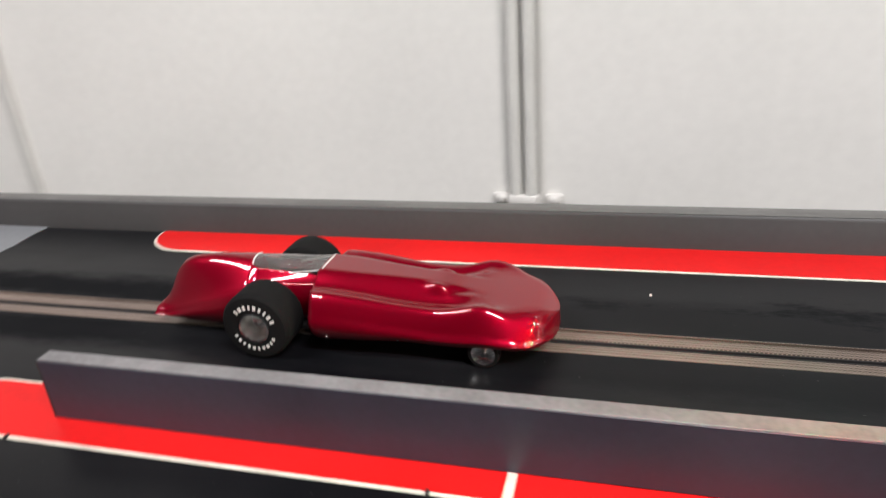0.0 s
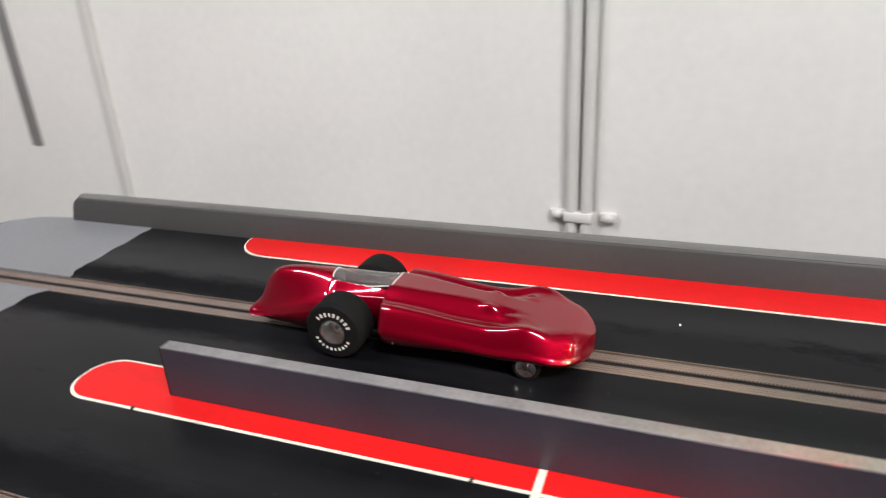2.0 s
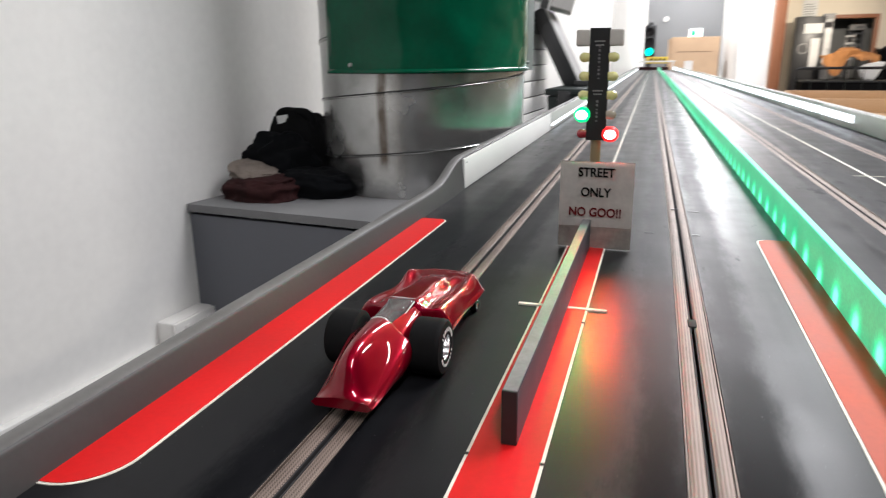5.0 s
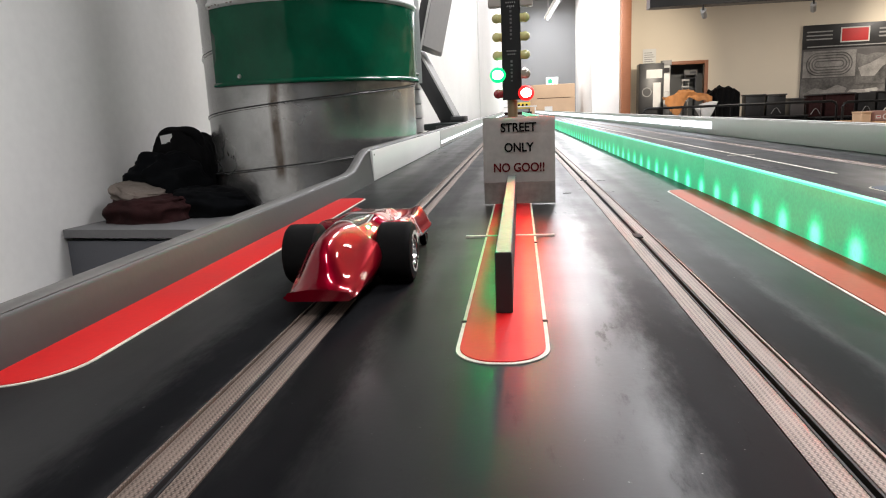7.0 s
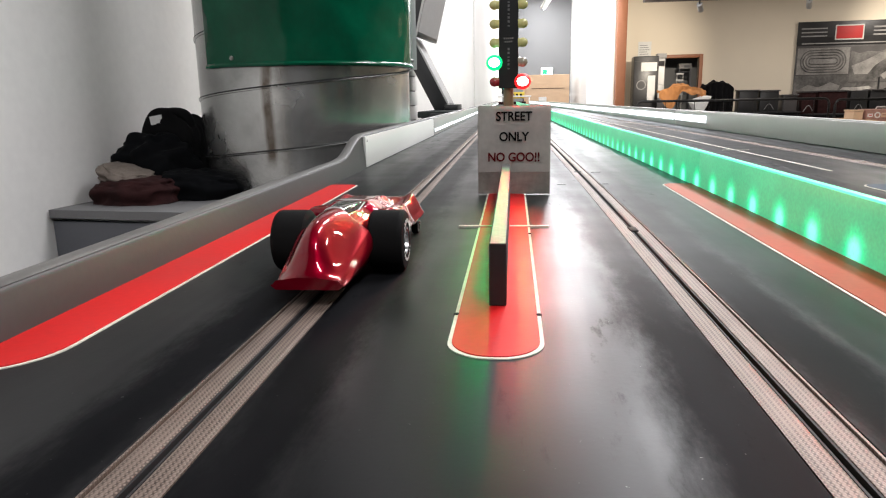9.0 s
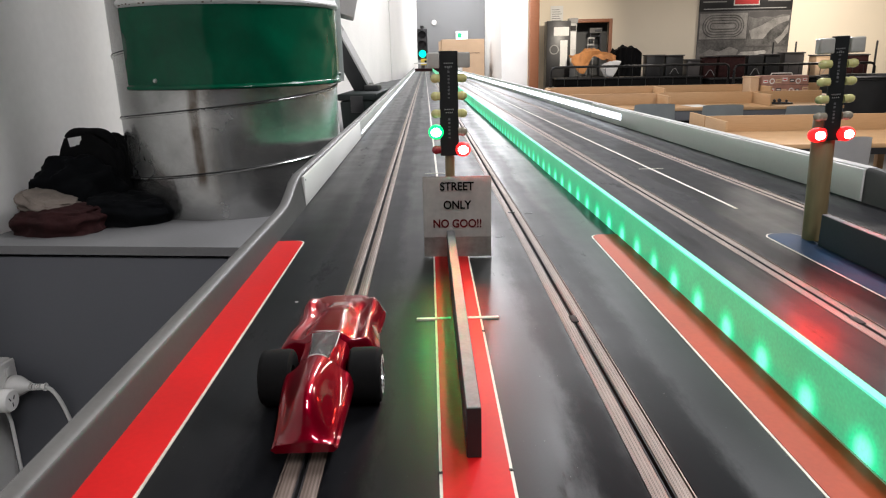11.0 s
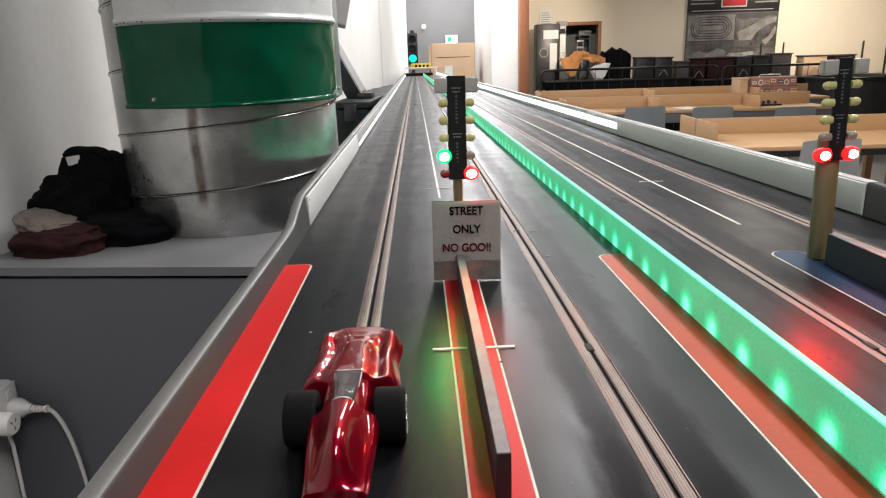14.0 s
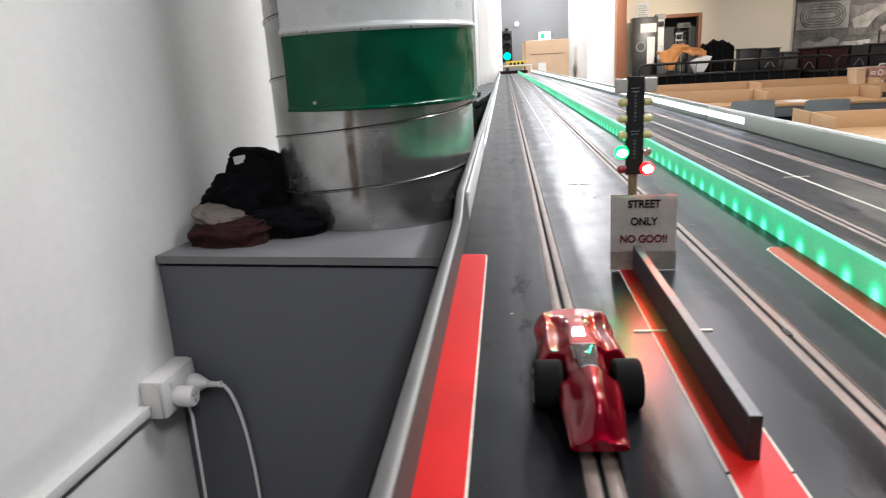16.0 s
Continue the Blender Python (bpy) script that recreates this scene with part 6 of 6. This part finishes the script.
ringb = [bm.verts.new((x * 0.85, -0.045 - 0.02 * math.sin(9 * x), z * 0.9 + 0.004)) for x, z in outline]
ringc = [bm.verts.new((x * 0.5, -0.075, z * 0.6 + 0.03)) for x, z in outline]
for a, b in ((ringa, ringb), (ringb, ringc)):
    for k in range(7):
        bm.faces.new((a[k], b[k], b[(k + 1) % 7], a[(k + 1) % 7]))
bm.faces.new(ringa)
bm.faces.new(ringc)
bmesh.ops.recalc_face_normals(bm, faces=bm.faces)
solid("white_carrier_bag", bm, M["paper"], "crumpled white carrier bag on the draped table", "bag", "things on the draped table", m=at_room(2.88, 10.94, -0.1990), smooth=30)
crate("toy_carton", 3.855, 8.02, -0.3345, 0.10, 0.26, 0.195, "cardboard", "plain brown carton standing on the pine bench", "carton", 0, "cartons on the bench")
case = thing("sticker_case", "red-brown case covered with pale stickers on the bench", "case", at_room(4.20, 7.98, -0.3345) @ Matrix.Diagonal((0.84, 0.85, 0.90, 1)), "cartons on the bench")
part("shell", box(-0.32, 0.32, -0.15, 0.15, 0, 0.245, 0.012), M["redbox"], case)
part("seam", box(-0.321, 0.321, -0.151, 0.151, 0.125, 0.129), M["dark"], case)
part("handle", sweep([(-0.15, 0, 0.245), (-0.14, 0, 0.272), (0.14, 0, 0.272), (0.15, 0, 0.245)], 0.009, 8), M["inkpale"], case)
random.seed(21)
for i in range(14):
    sx, sz = -0.275 + 0.091 * (i % 7) + random.uniform(-0.012, 0.012), (0.065 if i < 7 else 0.185) + random.uniform(-0.012, 0.012)
    r = random.uniform(0.022, 0.038)
    if i % 4 == 0:
        part("sticker", cyl((sx, -0.1503, sz), (sx, -0.1525, sz), r, 20), M["inkpale"], case, "plain round sticker")
        part("sticker_print", cyl((sx, -0.1526, sz), (sx, -0.1536, sz), r * 0.6, 16), M["redbox"], case)
    else:
        part("sticker", box(sx - r * 1.15, sx + r * 1.15, -0.1525, -0.1503, sz - r * 0.72, sz + r * 0.72), M[("cardboard", "inkpale", "poster")[i % 3]], case, "plain sticker")
        part("sticker_print", box(sx - r * 0.8, sx + r * 0.8, -0.1536, -0.1526, sz - r * 0.2, sz + r * 0.25), M[("redbox", "inkbright", "inkpale")[i % 3]], case)

sh = thing("paper_sheet", "white sheet of paper lying on a pine bench", "paper", at_room(2.83, 7.02, -0.3746, 12))
part("sheet", box(-0.105, 0.105, -0.148, 0.148, 0, 0.0012), M["paper"], sh)
tc = thing("tool_tray", "small dark tray of tools on a pine bench", "tray", at_room(3.72, 7.0, -0.3746, -6))
part("tray", box(-0.11, 0.11, -0.06, 0.06, 0, 0.020, 0.004), M["black"], tc)
for x, r in ((-0.07, 0.014), (-0.02, 0.018), (0.05, 0.012)):
    part("tool", cyl((x, -0.04, 0.0205 + r), (x + 0.02, 0.045, 0.0205 + r), r, 10), M["dark"], tc)

# big round tub on the floor by the benches
tb = thing("round_tub", "large black round plastic tub standing by the benches", "tub", at_room(5.64, 8.55) @ Matrix.Diagonal((1.28, 1.28, 1.03, 1)))
part("bowl", lathe([(0.0, 0.01), (0.36, 0.01), (0.40, 0.04), (0.455, 0.82), (0.475, 0.83), (0.475, 0.85), (0.445, 0.85), (0.385, 0.06), (0.0, 0.05)], 40), M["black"], tb)
part("rolled_rim", lathe([(0.470 + 0.016 * math.cos(radians(a)), 0.852 + 0.016 * math.sin(radians(a))) for a in range(0, 361, 40)], 40), M["blacksteel"], tb)

# clutter round the doorway
sk = thing("metal_stool", "grey metal stool under the black cabinet's notices", "stool", at_room(2.10, 11.28))
part("seat", lathe([(0, 0.70), (0.15, 0.70), (0.165, 0.69), (0.165, 0.66), (0.0, 0.66)], 24), M["railgrey"], sk)
for a in (45, 135, 225, 315):
    c, d = math.cos(radians(a)), math.sin(radians(a))
    part("leg", sweep([(0.11 * c, 0.11 * d, 0.66), (0.17 * c, 0.17 * d, 0.0)], 0.012, 8), M["plate"], sk)
part("foot_ring", sweep([(0.145 * math.cos(radians(a)), 0.145 * math.sin(radians(a)), 0.28) for a in range(0, 361, 20)], 0.008, 8), M["plate"], sk)
rk = thing("paper_rack", "pale grey rack of papers beside the black cabinet", "rack", at_room(2.435, 11.72))
part("frame", box(-0.06, 0.06, -0.12, 0.12, 0, 1.72, 0.006), M["railgrey"], rk)
part("paper", box(-0.05, 0.05, -0.128, -0.1205, 1.30, 1.58, 0.001), M["paper"], rk)
part("dark_slot", box(-0.05, 0.05, -0.126, -0.1205, 1.60, 1.68, 0.001), M["dark"], rk)
part("top_carton", box(-0.07, 0.08, -0.13, 0.10, 1.7205, 1.80, 0.004), M["tape"], rk)
du = thing("shelf_unit", "narrow dark shelf unit with a white carton in the doorway", "shelf unit", at_room(3.04, 12.62))
for x in (-0.10, 0.085):
    part("upright", box(x, x + 0.015, -0.08, 0.08, 0, 1.58, 0.002), M["shelffront"], du)
for i in range(4):
    part("shelf", box(-0.0845, 0.0845, -0.08, 0.08, 0.98 + i * 0.18, 0.992 + i * 0.18, 0.001), M["shelffront"], du)
part("carton", box(-0.11, 0.11, -0.09, 0.08, 1.5805, 1.67, 0.004), M["tape"], du, "white carton with a printed bar")
part("carton_print", box(-0.02, 0.09, -0.0925, -0.0905, 1.60, 1.64), M["shelffront"], du)
fr = thing("folded_chair", "grey folded steel chair leaning in the doorway", "chair", at_room(2.85, 12.25))
for x in (-0.05, 0.05):
    part("tube", sweep([(x - 0.06, -0.06, 0.0), (x + 0.02, 0.02, 0.75), (x + 0.04, 0.03, 1.50)], 0.011, 8), M["plate"], fr)
for z in (1.12, 1.24, 1.36, 1.47):
    part("slat", box(-0.05 + (z - 0.75) * 0.03, 0.08 + (z - 0.75) * 0.03, 0.005, 0.017, z, z + 0.03, 0.003), M["railgrey"], fr)
bn = thing("banner", "dark printed banner with grey photographs on the back wall", "banner", pose(5.50, 12.055, 0, 0, 0, TURN_ROOM))
part("sheet", box(-0.78, 0.80, -0.010, 0.0, -0.30, 1.22, 0.004), M["poster"], bn)
def print_area(name, pts, y, material, label=""):
    bm = prism(pts, 0.0, 0.0010)
    bm.transform(pose(0, y, 0, 90, 0, 0))
    return part(name, bm, M[material], bn, label, smooth=0)


print_area("photo", [(-0.75, 0.37), (0.06, 0.37), (0.06, 0.80), (-0.75, 0.80)], -0.0105, "photopale", "grey photograph of a winding track")
print_area("photo", [(0.075, 0.24), (0.78, 0.24), (0.78, 0.82), (0.075, 0.82)], -0.0105, "photo", "dark photograph with a pale road")
print_area("photo", [(-0.77, -0.15), (0.78, -0.15), (0.78, 0.225), (0.07, 0.225), (0.07, 0.355), (-0.77, 0.355)], -0.0105, "photo", "dark photograph of a raceway")
for r, mt in ((0.18, "photo"), (0.14, "photo"), (0.095, "photo"), (0.05, "photo")):
    pts = []
    for i in range(49):
        a = 2 * math.pi * i / 48
        pts.append((-0.345 + 0.17 * (1 if math.cos(a) > 0 else -1) + r * math.cos(a), -0.0122, 0.585 + r * math.sin(a)))
    part("loop_print", sweep(pts, 0.009, 6), M[mt], bn, "dark printed track loop")
print_area("road_print", [(0.10, 0.50), (0.30, 0.58), (0.52, 0.70), (0.77, 0.74), (0.77, 0.66), (0.60, 0.60), (0.46, 0.50), (0.36, 0.36), (0.16, 0.36)], -0.0118, "photopale")
print_area("road_print", [(0.55, 0.34), (0.66, 0.42), (0.77, 0.60), (0.77, 0.46), (0.70, 0.36), (0.62, 0.27)], -0.0118, "photopale")
print_area("tree_print", [(0.08, 0.74), (0.20, 0.70), (0.34, 0.73), (0.50, 0.72), (0.64, 0.76), (0.775, 0.75), (0.775, 0.815), (0.08, 0.815)], -0.0128, "poster")
print_area("water_print", [(-0.06, 0.09), (0.02, 0.04), (0.20, 0.03), (0.38, 0.07), (0.44, 0.14), (0.40, 0.17), (0.20, 0.15), (0.0, 0.15)], -0.0118, "photolight")
print_area("hill_print", [(-0.74, 0.10), (-0.55, 0.20), (-0.38, 0.16), (-0.20, 0.24), (-0.05, 0.18), (-0.10, 0.06), (-0.35, 0.02), (-0.60, 0.04)], -0.0118, "photopale")
part("header", box(-0.78, 0.80, -0.0118, -0.0103, 0.835, 1.22, 0.0005), M["black"], bn, "black header band")
part("emblem", box(-0.18, 0.22, -0.0150, -0.0125, 0.94, 1.14, 0.001), M["inkbright"], bn, "plain red emblem")
part("emblem_edge", box(-0.20, 0.24, -0.0136, -0.0120, 0.92, 1.16, 0.001), M["inkpale"], bn)
for i in range(3):
    part("text_bar", box(-0.72, -0.32, -0.0134, -0.0120, 0.98 + i * 0.06, 1.0 + i * 0.06), M["tape"], bn)
    part("text_bar", box(0.38, 0.76, -0.0134, -0.0120, 0.98 + i * 0.06, 1.005 + i * 0.06), M["tape"], bn)
part("text_bar", box(-0.7, 0.7, -0.0134, -0.0120, 0.862, 0.88), M["tape"], bn)
for x in (2.3, 3.6, 5.4):
    s = thing("track_spot", "small spotlight on the black ceiling beam", "spotlight", pose(x, 8.88, 1.18))
    part("can", cyl((0, 0, 0), (0.05, 0.12, -0.06), 0.035, 14), M["railgrey"], s)
    part("bracket", box(-0.008, 0.008, -0.008, 0.008, 0.0, 0.068), M["black"], s)
